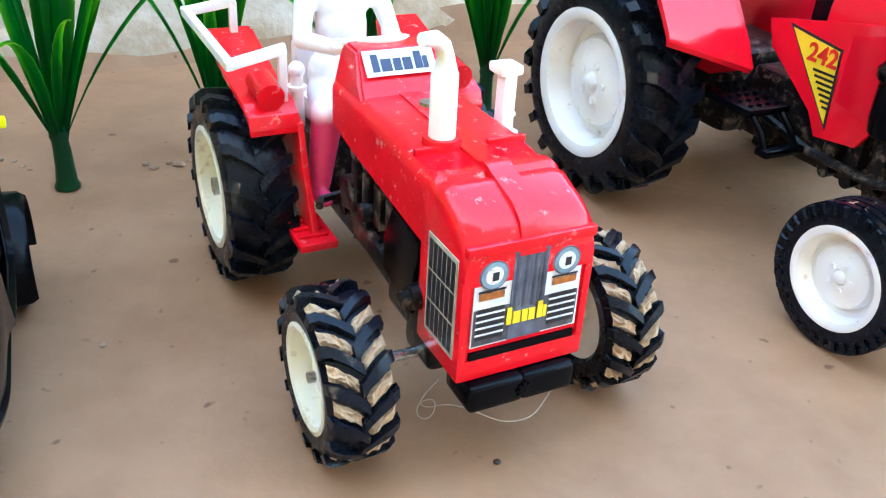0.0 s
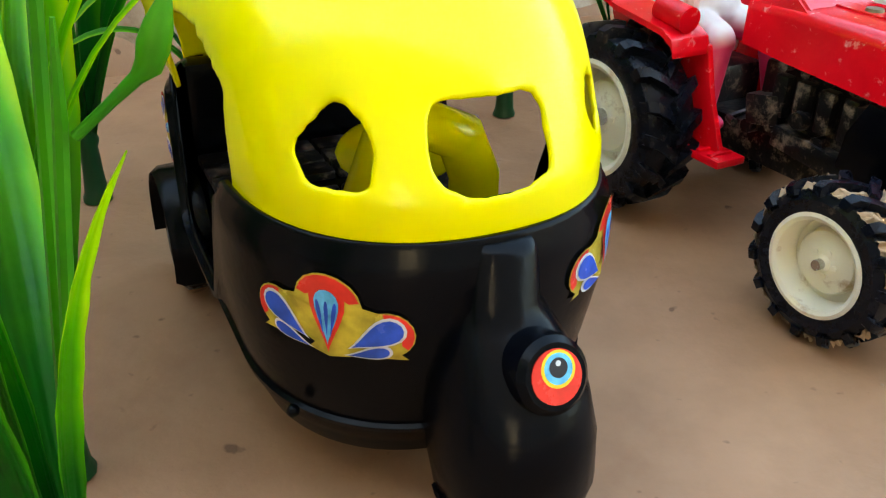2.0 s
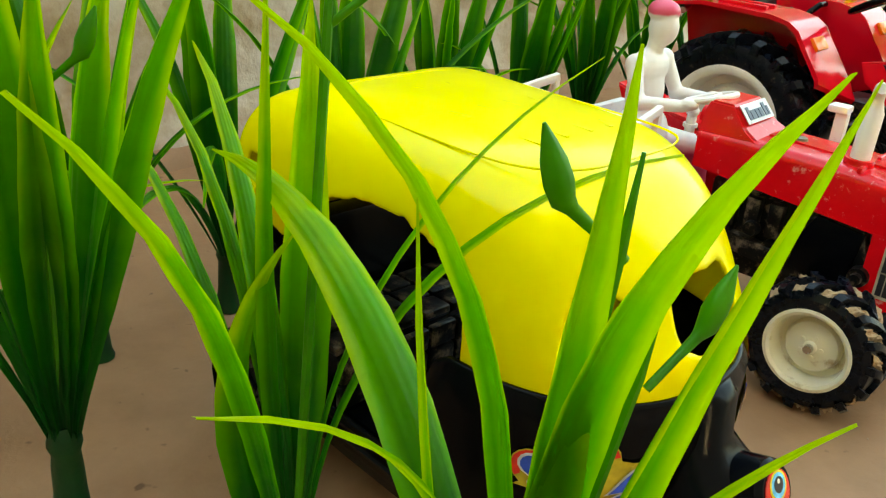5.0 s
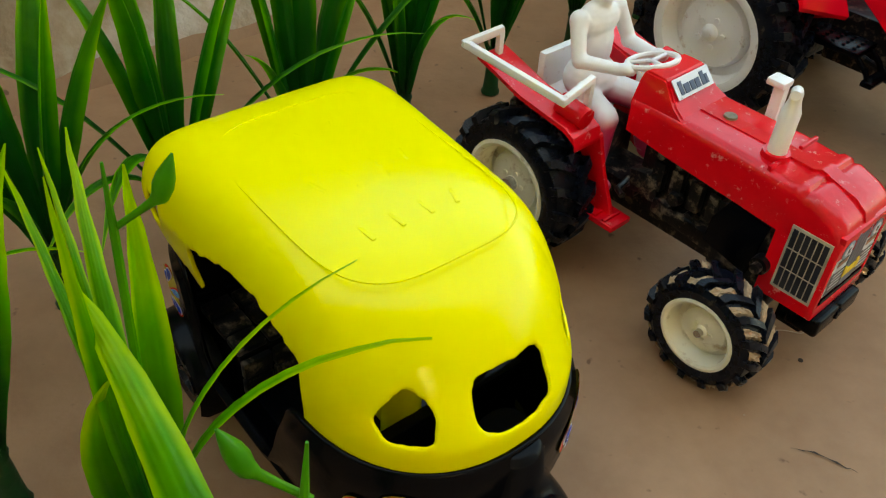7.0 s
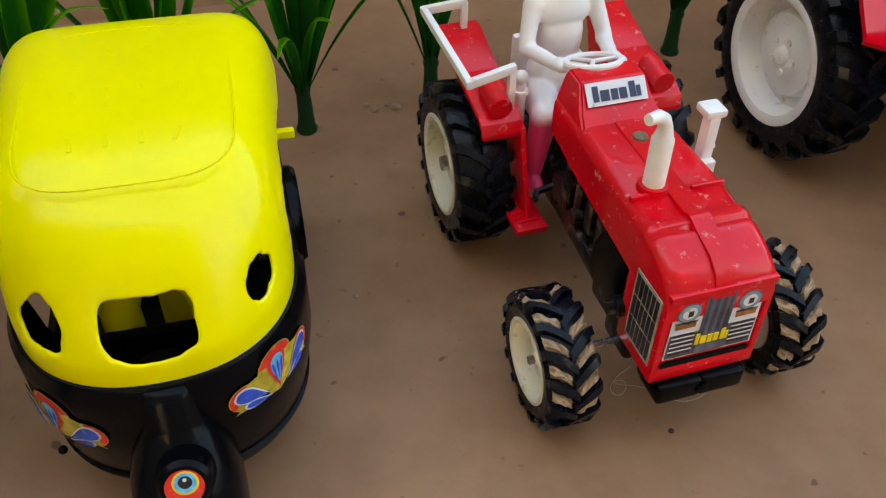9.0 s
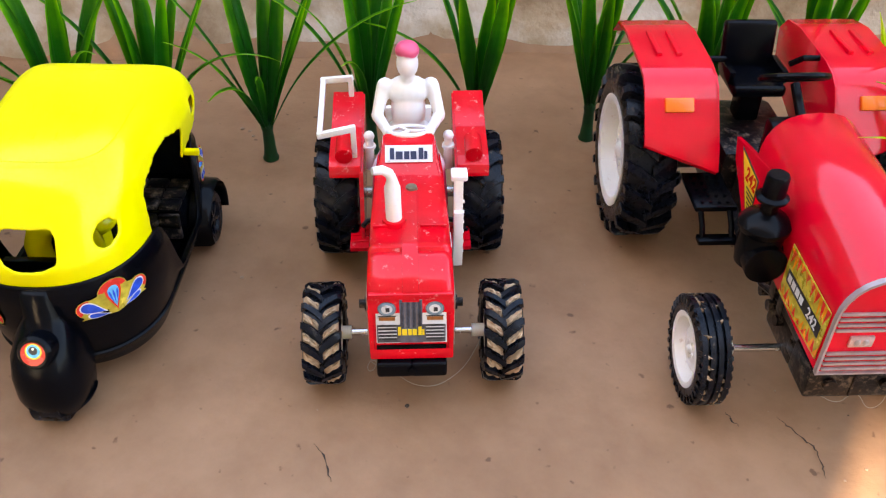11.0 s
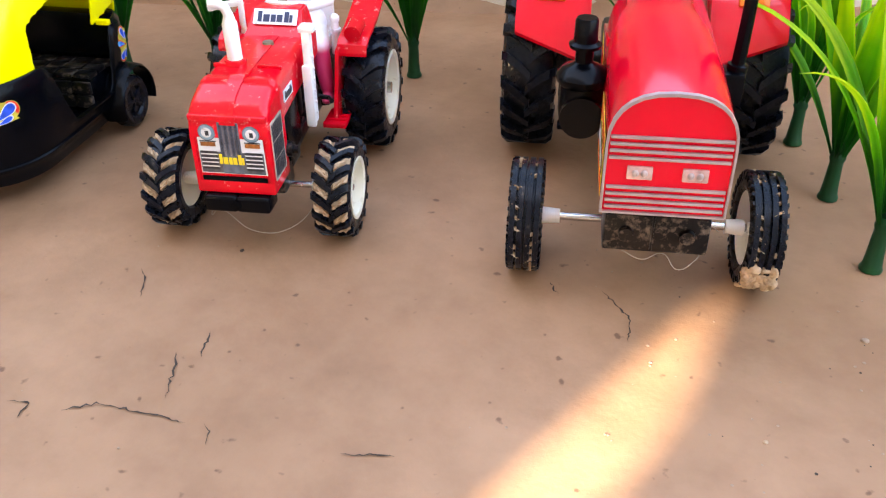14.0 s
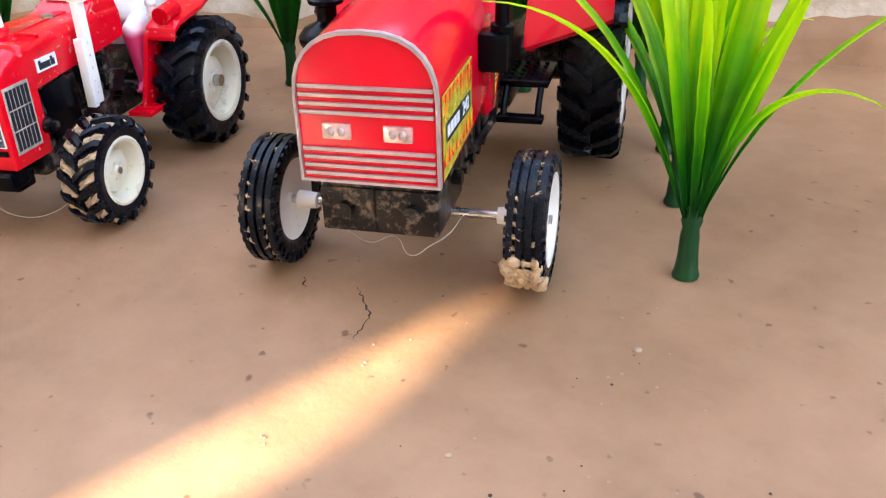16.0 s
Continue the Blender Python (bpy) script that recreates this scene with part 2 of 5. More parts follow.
def doll_material():
    """Painted doll: white shirt and face, pink trousers and pink turban, soft airbrushed borders by height on the doll."""
    m = bpy.data.materials.new("painted_doll")
    m.use_nodes = True
    t = m.node_tree
    b = t.nodes["Principled BSDF"]
    co = t.nodes.new("ShaderNodeTexCoord")
    sp = t.nodes.new("ShaderNodeSeparateXYZ")
    t.links.new(co.outputs["Object"], sp.inputs["Vector"])
    n = t.nodes.new("ShaderNodeTexNoise")
    n.inputs["Scale"].default_value = 120
    t.links.new(co.outputs["Object"], n.inputs["Vector"])
    ad = t.nodes.new("ShaderNodeMath")
    ad.operation = "MULTIPLY_ADD"
    ad.inputs[1].default_value = 0.006
    t.links.new(n.outputs["Fac"], ad.inputs[0])
    t.links.new(sp.outputs["Z"], ad.inputs[2])
    mr = t.nodes.new("ShaderNodeMapRange")
    mr.inputs["From Min"].default_value, mr.inputs["From Max"].default_value = 0.02, 0.13
    t.links.new(ad.outputs["Value"], mr.inputs["Value"])
    r = t.nodes.new("ShaderNodeValToRGB")
    e = r.color_ramp.elements
    z = lambda h: (h + 0.003 - 0.02) / 0.11
    e[0].position, e[0].color = z(0.058), (0.62, 0.03, 0.12, 1)
    e[1].position, e[1].color = z(0.0645), (0.80, 0.78, 0.78, 1)
    for h, c in ((0.1108, (0.80, 0.76, 0.74, 1)), (0.1116, (0.70, 0.08, 0.18, 1))):
        e.new(z(h)).color = c
    t.links.new(mr.outputs["Result"], r.inputs["Fac"])
    t.links.new(r.outputs["Color"], b.inputs["Base Color"])
    b.inputs["Roughness"].default_value = 0.35
    return m


GROUND, WALL, LEAF, DOLL = ground_material(), wall_material(), leaf_material(), doll_material()


# ---- mesh helpers ----
def part(name, bm, mat, parent=None, label="", smooth=True, angle=40):
    bmesh.ops.recalc_face_normals(bm, faces=bm.faces[:])
    me = bpy.data.meshes.new(name)
    bm.to_mesh(me)
    bm.free()
    me.materials.append(mat)
    if smooth:
        me.shade_smooth()
        me.set_sharp_from_angle(angle=radians(angle))
    ob = new(name, me)
    ob.parent = parent
    if label:
        ob["label"] = label
    return ob


def islands(bm, name, piece, mat, parent, label="", deep=True, angle=40):
    """Links each connected piece of bm as a part of its own: the widest as name, the rest as piece, under it or beside it."""
    seen, groups = set(), []
    for v in bm.verts:
        if v in seen:
            continue
        todo, got = [v], [v]
        seen.add(v)
        while todo:
            for e in todo.pop().link_edges:
                for q in e.verts:
                    if q not in seen:
                        seen.add(q)
                        todo.append(q)
                        got.append(q)
        groups.append(got)

    def reach(g):
        return sum(max(v.co[k] for v in g) - min(v.co[k] for v in g) for k in range(3))
    groups.sort(key=reach, reverse=True)
    main = None
    for g in groups:
        b = bmesh.new()
        twin = {v: b.verts.new(v.co) for v in g}
        for f in {f for v in g for f in v.link_faces}:
            b.faces.new([twin[v] for v in f.verts])
        if main is None:
            main = part(name, b, mat, parent, label, angle=angle)
        else:
            part(piece, b, mat, main if deep else parent, angle=angle)
    bm.free()
    return main


def thing(name, x, y, heading, label, category, group=""):
    e = new(name)
    e.empty_display_size = 0.02
    e.matrix_world = pose(x, y, 0, 0, 0, heading)
    return tagged(e, label, category, group)


def bx(bm, c, size, bevel=0.0, m=None, seg=2):
    v = bmesh.ops.create_cube(bm, size=1.0)["verts"]
    bmesh.ops.scale(bm, vec=size, verts=v)
    if bevel:
        es = {e for q in v for e in q.link_edges}
        r = bmesh.ops.bevel(bm, geom=list(es), offset=bevel, segments=seg, profile=0.6, affect="EDGES")
        v = list({q for f in r["faces"] for q in f.verts} | {q for q in v if q.is_valid})
    bmesh.ops.transform(bm, matrix=Matrix.Translation(c) @ (m or Matrix()), verts=v)
    return v


def cyl(bm, p0, p1, r0, r1=None, seg=20, caps=True):
    p0, p1 = Vector(p0), Vector(p1)
    d = p1 - p0
    m = Matrix.Translation((p0 + p1) / 2) @ d.to_track_quat("Z", "Y").to_matrix().to_4x4()
    return bmesh.ops.create_cone(bm, cap_ends=caps, segments=seg, radius1=r0, radius2=r0 if r1 is None else r1, depth=d.length, matrix=m)["verts"]


def ball(bm, c, r, seg=20, m=None):
    rr = r if isinstance(r, (tuple, list)) else (r, r, r)
    return bmesh.ops.create_uvsphere(bm, u_segments=seg, v_segments=max(8, seg // 2), radius=1.0,
                                     matrix=Matrix.Translation(c) @ (m or Matrix()) @ Matrix.Diagonal((*rr, 1)))["verts"]


def tube(bm, pts, r, seg=8, radii=None):
    pts = [Vector(p) for p in pts]
    rings, up = [], None
    for i, p in enumerate(pts):
        d = (pts[min(i + 1, len(pts) - 1)] - pts[max(i - 1, 0)]).normalized()
        if up is None:
            up = d.orthogonal().normalized()
        up = (up - d * up.dot(d)).normalized()
        side = d.cross(up)
        q = radii[i] if radii else r
        rings.append([bm.verts.new(p + q * (math.cos(2 * math.pi * k / seg) * up + math.sin(2 * math.pi * k / seg) * side)) for k in range(seg)])
    for a, b in zip(rings, rings[1:]):
        for k in range(seg):
            bm.faces.new((a[k], a[(k + 1) % seg], b[(k + 1) % seg], b[k]))
    bm.faces.new(rings[0][::-1])
    bm.faces.new(rings[-1])


def lathe(bm, profile, seg=40, m=None, closed=False):
    """profile: (radius, height along local y). Turned about the local y axis."""
    m = m or Matrix()
    rings = []
    for r, y in profile:
        rings.append([bm.verts.new(m @ Vector((r * math.cos(2 * math.pi * k / seg), y, r * math.sin(2 * math.pi * k / seg)))) for k in range(seg)])
    pairs = list(zip(rings, rings[1:])) + ([(rings[-1], rings[0])] if closed else [])
    for a, b in pairs:
        for k in range(seg):
            bm.faces.new((a[k], a[(k + 1) % seg], b[(k + 1) % seg], b[k]))
    if not closed:
        bm.faces.new(rings[0])
        bm.faces.new(rings[-1][::-1])


def loft(bm, sections, closed=True, caps=True):
    rings = [[bm.verts.new(p) for p in s] for s in sections]
    n = len(rings[0])
    for a, b in zip(rings, rings[1:]):
        for k in range(n if closed else n - 1):
            bm.faces.new((a[k], a[(k + 1) % n], b[(k + 1) % n], b[k]))
    if caps and closed:
        bm.faces.new(rings[0][::-1])
        bm.faces.new(rings[-1])
    return rings


def prism(bm, outline, y0, y1, bevel=0.0):
    """A plate: outline in local (x, z), from y0 to y1."""
    a = [bm.verts.new((x, y0, z)) for x, z in outline]
    b = [bm.verts.new((x, y1, z)) for x, z in outline]
    n = len(a)
    fs = [bm.faces.new(a), bm.faces.new(b[::-1])] + [bm.faces.new((a[k], b[k], b[(k + 1) % n], a[(k + 1) % n])) for k in range(n)]
    if bevel:
        bmesh.ops.bevel(bm, geom=list({e for f in fs for e in f.edges}), offset=bevel, segments=2, profile=0.6, affect="EDGES")


def shape(name, outline, mat, parent, m, thick=0.0003, label=""):
    """A thin printed piece: outline in local (x, y), laid by m."""
    bm = bmesh.new()
    a = [bm.verts.new(m @ Vector((x, y, 0))) for x, y in outline]
    b = [bm.verts.new(m @ Vector((x, y, thick))) for x, y in outline]
    n = len(a)
    bm.faces.new(a[::-1]), bm.faces.new(b)
    for k in range(n):
        bm.faces.new((a[k], a[(k + 1) % n], b[(k + 1) % n], b[k]))
    return part(name, bm, mat, parent, label, smooth=False)


def rect(w, h, x=0, y=0):
    return [(x - w / 2, y - h / 2), (x + w / 2, y - h / 2), (x + w / 2, y + h / 2), (x - w / 2, y + h / 2)]


def disc(r, x=0, y=0, n=24, ry=None):
    return [(x + r * math.cos(2 * math.pi * k / n), y + (ry or r) * math.sin(2 * math.pi * k / n)) for k in range(n)]


def lettering(name, words, size, mat, parent, m, bold=0.0):
    cu = bpy.data.curves.new(name, "FONT")
    cu.body, cu.size, cu.align_x, cu.align_y, cu.extrude, cu.offset = words, size, "CENTER", "CENTER", 0.00008, bold
    tmp = bpy.data.objects.new(name, cu)
    scene.collection.objects.link(tmp)
    me = bpy.data.meshes.new_from_object(tmp.evaluated_get(bpy.context.evaluated_depsgraph_get()))
    bpy.data.objects.remove(tmp)
    me.transform(m)
    me.materials.clear()
    me.materials.append(mat)
    ob = new(name, me)
    ob.parent = parent
    return ob


def frame_at(o, x_axis, y_axis):
    """A placing matrix from an origin and two directions."""
    x = Vector(x_axis).normalized()
    z = x.cross(Vector(y_axis)).normalized()
    y = z.cross(x)
    return Matrix.Translation(o) @ Matrix((x, y, z)).transposed().to_4x4()


# ---- setting ----
def ground_height(x, y):
    return 0.0006 * noise.noise((x * 9, y * 9, 0))


def build_ground():
    bm = bmesh.new()
    n, lo, hi = 90, -0.45, 0.85
    xs = [-60, -8, -2, -0.8] + [lo + (hi - lo) * k / n for k in range(n + 1)] + [1.3, 3, 9, 60]
    grid = [[bm.verts.new((x, y, ground_height(x, y) - 0.0006 if abs(x) < 1 and abs(y) < 1 else -0.0006)) for x in xs] for y in xs]
    for j in range(len(xs) - 1):
        for i in range(len(xs) - 1):
            bm.faces.new((grid[j][i], grid[j][i + 1], grid[j + 1][i + 1], grid[j + 1][i]))
    return tagged(part("ground", bm, GROUND), "smoothed tan mud plaster ground with fine cracks", "ground", kind="structure")


def build_back_wall():
    """Rough lime-washed wall with a mud footing, running along behind the plants."""
    bm = bmesh.new()
    line = [(-1.6, -0.25), (-0.6, 0.28), (-0.26, 0.463), (-0.14, 0.532), (-0.03, 0.598), (0.06, 0.640), (0.16, 0.672), (0.28, 0.716), (0.6, 0.83), (1.8, 1.3)]
    pts = []
    for (x0, y0), (x1, y1) in zip(line, line[1:]):
        k = max(2, int(math.hypot(x1 - x0, y1 - y0) / 0.03))
        pts += [(x0 + (x1 - x0) * i / k, y0 + (y1 - y0) * i / k) for i in range(k)]
    pts.append(line[-1])
    nx, ny = -0.46, 0.888
    prof = [(-0.004, -0.01), (0.0, 0.012), (0.007, 0.024), (0.010, 0.03), (0.011, 0.05), (0.012, 0.075), (0.010, 0.12), (0.013, 0.18), (0.014, 0.26), (0.02, 0.36), (0.03, 0.42), (0.13, 0.42), (0.13, -0.01)]
    rows = []
    for x, y in pts:
        row = []
        for d, z in prof:
            w = 0.006 * noise.noise((x * 14, y * 14, z * 20)) + 0.012 * noise.noise((x * 4, y * 4, z * 6)) if d < 0.1 else 0
            if z < 0:
                w = 0.004 * noise.noise((x * 14, y * 14, 0.3))
            row.append(bm.verts.new((x + nx * (d + w), y + ny * (d + w), z)))
        rows.append(row)
    for a, b in zip(rows, rows[1:]):
        for k in range(len(prof) - 1):
            bm.faces.new((a[k], a[k + 1], b[k + 1], b[k]))
    return tagged(part("wall_north", bm, WALL, angle=60), "weathered lime-washed mud wall with a worn footing", "wall", kind="structure")


def build_footing():
    """Worn mud ledge along the foot of the wall."""
    bm = bmesh.new()
    line = [(-1.6, -0.25), (-0.6, 0.28), (-0.26, 0.463), (-0.14, 0.532), (-0.03, 0.598), (0.06, 0.640), (0.16, 0.672), (0.28, 0.716), (0.6, 0.83), (1.8, 1.3)]
    rows = []
    for (x0, y0), (x1, y1) in zip(line, line[1:]):
        k = max(2, int(math.hypot(x1 - x0, y1 - y0) / 0.012))
        for i in range(k):
            x, y = x0 + (x1 - x0) * i / k, y0 + (y1 - y0) * i / k
            h = 0.020 + 0.010 * noise.noise((x * 9, y * 9, 2)) + 0.004 * noise.noise((x * 40, y * 40, 5))
            row = []
            for d, z in ((-0.010, -0.004), (-0.006, 0.003), (-0.0015, h * 0.5), (0.004, h * 0.9), (0.012, h), (0.03, h + 0.002)):
                w = 0.004 * noise.noise((x * 22, y * 22, z * 60))
                row.append(bm.verts.new((x - 0.46 * (d + w), y + 0.888 * (d + w), z)))
            rows.append(row)
    for p, q in zip(rows, rows[1:]):
        for k in range(5):
            bm.faces.new((p[k], p[k + 1], q[k + 1], q[k]))
    return tagged(part("baseboard", bm, GROUND, angle=70), "worn mud ledge along the foot of the wall", "ledge", kind="structure")


def build_shade_wall():
    """Unseen wall added to keep the low sun off, with one narrow slit shaped to cast the beam on the ground."""
    y0, t = -1.6, 0.015
    d = -SUN_FROM
    run = d.z / d.y   # rise per metre of y, negative
    sx = d.x / d.y

    def at_wall(x, y):
        return x + sx * (y0 - y), -run * (y - y0)
    slit = [at_wall(0.2570, 0.16), at_wall(0.2770, 0.356), at_wall(0.2815, 0.360), at_wall(0.2915, 0.315), at_wall(0.2975, 0.270), at_wall(0.2890, 0.16)]
    x0, x1 = slit[0][0], slit[-1][0]
    bm = bmesh.new()
    outline = [(-4.0, -0.05), (x0, -0.05), *slit, (x1, -0.05), (4.0, -0.05), (4.0, 4.5), (-4.0, 4.5)]
    prism(bm, outline, y0 - t, y0)
    return tagged(part("sun_blocker_south", bm, WALL, smooth=False), "unseen wall added to block the sun, with one narrow slit", "wall", kind="structure")


build_ground()
build_back_wall()
build_footing()
build_shade_wall()
# unseen wall added on the west to cut sky light and darken reflections
for name, x in (("sky_blocker_west", -2.2),):
    bm = bmesh.new()
    bx(bm, (x, -0.2, 0.9), (0.1, 2.6, 1.9))
    tagged(part(name, bm, WALL, smooth=False), "unseen wall added to block sky light from the side", "wall", kind="structure")


# ---- wheels ----
def wheel(parent, x, y, radius, width, side, lugs, mud=0.0, ribbed=False, rim_r=0.6, dish=0.35, seed=1, mat=CREAM, lump=False):
    """Axle boss with tyre, rim and mud. side: +1 when the outer face looks to +y. Outer face at y."""
    rnd = random.Random(seed)
    m = Matrix.Translation((x, y - side * width / 2, radius)) @ Matrix.Diagonal((1, side, 1, 1))
    w = width / 2
    rr = rim_r * radius
    bm = bmesh.new()
    lathe(bm, [(0.10 * radius, -w * 0.6), (0.10 * radius, w * dish + 0.06 * radius), (0.075 * radius, w * dish + 0.10 * radius), (0.03 * radius, w * dish + 0.115 * radius)], 20, m)
    hub = part("wheel", bm, mat, parent)
    bm = bmesh.new()
    base = 0.93 if ribbed else 0.90
    lathe(bm, [(rr * 0.97, -w * 0.8), (rr * 1.05, -w * 0.93), (0.78 * radius, -w), (base * radius * 0.97, -w * 0.88), (base * radius, -w * 0.6),
               (base * radius * 1.01, 0), (base * radius, w * 0.6), (base * radius * 0.97, w * 0.88), (0.78 * radius, w), (rr * 1.05, w * 0.93), (rr * 0.97, w * 0.8)], 56, m, closed=True)

    def block(path, half, r0, r1):
        """A raised bar along (y, angle) steps, half an angle wide."""
        rings = []
        for yy, th, drop in path:
            q = []
            for r, a in ((r0, th - half * 1.25), (r1 - drop, th - half), (r1 - drop, th + half), (r0, th + half * 1.25)):
                q.append(m @ Vector((r * math.cos(a), yy, r * math.sin(a))))
            rings.append(q)
        loft(bm, rings)
    if ribbed:
        for yy in (-0.72, -0.24, 0.24, 0.72):
            lathe(bm, [(base * radius * 0.98, (yy - 0.19) * w), (radius, (yy - 0.15) * w), (radius, (yy + 0.15) * w), (base * radius * 0.98, (yy + 0.19) * w)], 56, m, closed=True)
        for k in range(lugs):
            th = 2 * math.pi * k / lugs
            for s in (-1, 1):
                block([(s * w * 0.6, th, 0), (s * w * 1.0, th + 0.05, 0.03 * radius), (s * w * 1.03, th + 0.06, 0.09 * radius)], 0.035, base * radius * 0.9, radius)
    else:
        for k in range(lugs):
            for s in (-1, 1):
                th = 2 * math.pi * (k + (0.5 if s > 0 else 0)) / lugs
                sw = 1.75 * math.pi / lugs
                block([(-s * w * 0.08, th, 0.005 * radius), (s * w * 0.35, th + sw * 0.42, 0), (s * w * 0.78, th + sw * 0.72, 0.0), (s * w * 1.0, th + sw * 0.8, 0.05 * radius), (s * w * 1.04, th + sw * 0.82, 0.16 * radius)],
                      0.30 * math.pi / lugs, base * radius * 0.93, radius)
    islands(bm, "tyre", "tread_lug", RUBBER, hub, "black rubber tyre with raised tread", False, 35)
    bm = bmesh.new()
    lathe(bm, [(rr * 0.95, -w * 0.75), (rr * 1.03, -w * 0.85), (rr * 1.03, w * 0.85), (rr * 1.06, w * 0.97), (rr * 0.98, w * 1.0), (rr * 0.90, w * 0.92), (rr * 0.84, w * 0.1),
               (rr * 0.68, w * dish * 0.15), (rr * 0.66, w * dish * 0.9), (rr * 0.62, w * dish + 0.02 * radius), (rr * 0.40, w * dish + 0.035 * radius), (rr * 0.36, w * dish + 0.055 * radius), (rr * 0.16, w * dish + 0.06 * radius), (rr * 0.15, -w * 0.4)], 44, m, closed=True)
    for k in range(5):
        a = 2 * math.pi * k / 5
        p = Vector((rr * 0.26 * math.cos(a), w * dish, rr * 0.26 * math.sin(a)))
        cyl(bm, m @ p, m @ (p + Vector((0, 0.075 * radius, 0))), 0.035 * radius, seg=8)
    part("rim", bm, mat, hub)
    if mud:
        bm = bmesh.new()
        cell = 2 * math.pi / lugs
        for k in range(lugs):
            for s in (-1, 1):
                if rnd.random() > mud:
                    continue
                a0 = cell * (k + (0.5 if s > 0 else 0)) + cell * 0.3
                nu, nv = 6, 5
                gr = []
                for i in range(nu + 1):
                    row = []
                    for j in range(nv + 1):
                        yy = s * w * (0.05 + 0.85 * i / nu)
                        a = a0 + cell * (0.02 + 0.44 * j / nv) + cell * 0.62 * (i / nu) ** 0.8
                        e = min(i, nu - i, j, nv - j)
                        r = radius * (base * 0.975 + (0.055 * min(1, e) + 0.03 * rnd.random()) * (0.6 + 0.8 * rnd.random()))
                        a += cell * 0.07 * (rnd.random() - 0.5)
                        row.append(bm.verts.new(m @ Vector((r * math.cos(a), yy, r * math.sin(a)))))
                    gr.append(row)
                for i in range(nu):
                    for j in range(nv):
                        bm.faces.new((gr[i][j], gr[i + 1][j], gr[i + 1][j + 1], gr[i][j + 1]))
        if lump:
            for k in range(44):
                a = -0.60 + rnd.uniform(-0.38, 0.38)
                ball(bm, m @ Vector((radius * 0.97 * math.cos(a), rnd.uniform(-0.9, 0.9) * w, radius * 0.97 * math.sin(a))),
                     [radius * rnd.uniform(0.05, 0.13) for _ in range(3)], 7, Euler((rnd.random() * 3, rnd.random() * 3, 0)).to_matrix().to_4x4())
        tagged(part("mud", bm, MUD, hub, "dried tan mud caked on the tread", smooth=False), kind="stuff")
    return hub


def rounded_top(w, z0, z1, r, n=5):
    """Half outline of a hood section in (y, z): up one side, over a rounded top, down the other."""
    pts = [(-w, z0)]
    for k in range(n + 1):
        a = math.pi - math.pi / 2 * k / n
        pts.append((-w + r + r * math.cos(a), z1 - r + r * math.sin(a)))
    for k in range(n + 1):
        a = math.pi / 2 - math.pi / 2 * k / n
        pts.append((w - r + r * math.cos(a), z1 - r + r * math.sin(a)))
    pts.append((w, z0))
    return pts


def mark(parent, m, w, h, mat, name="printed_mark"):
    """The maker's mark as heavy plain bars, two of them standing higher."""
    for x, y, bw, bh in ((-0.42, 0.0, 0.11, 1.0), (-0.24, -0.15, 0.17, 0.70), (-0.05, -0.15, 0.13, 0.70), (0.12, -0.15, 0.15, 0.70), (0.31, 0.0, 0.12, 1.0), (0.43, -0.15, 0.08, 0.70)):
        shape(name, rect(w * bw, h * bh, x * w, y * h), mat, parent, m)


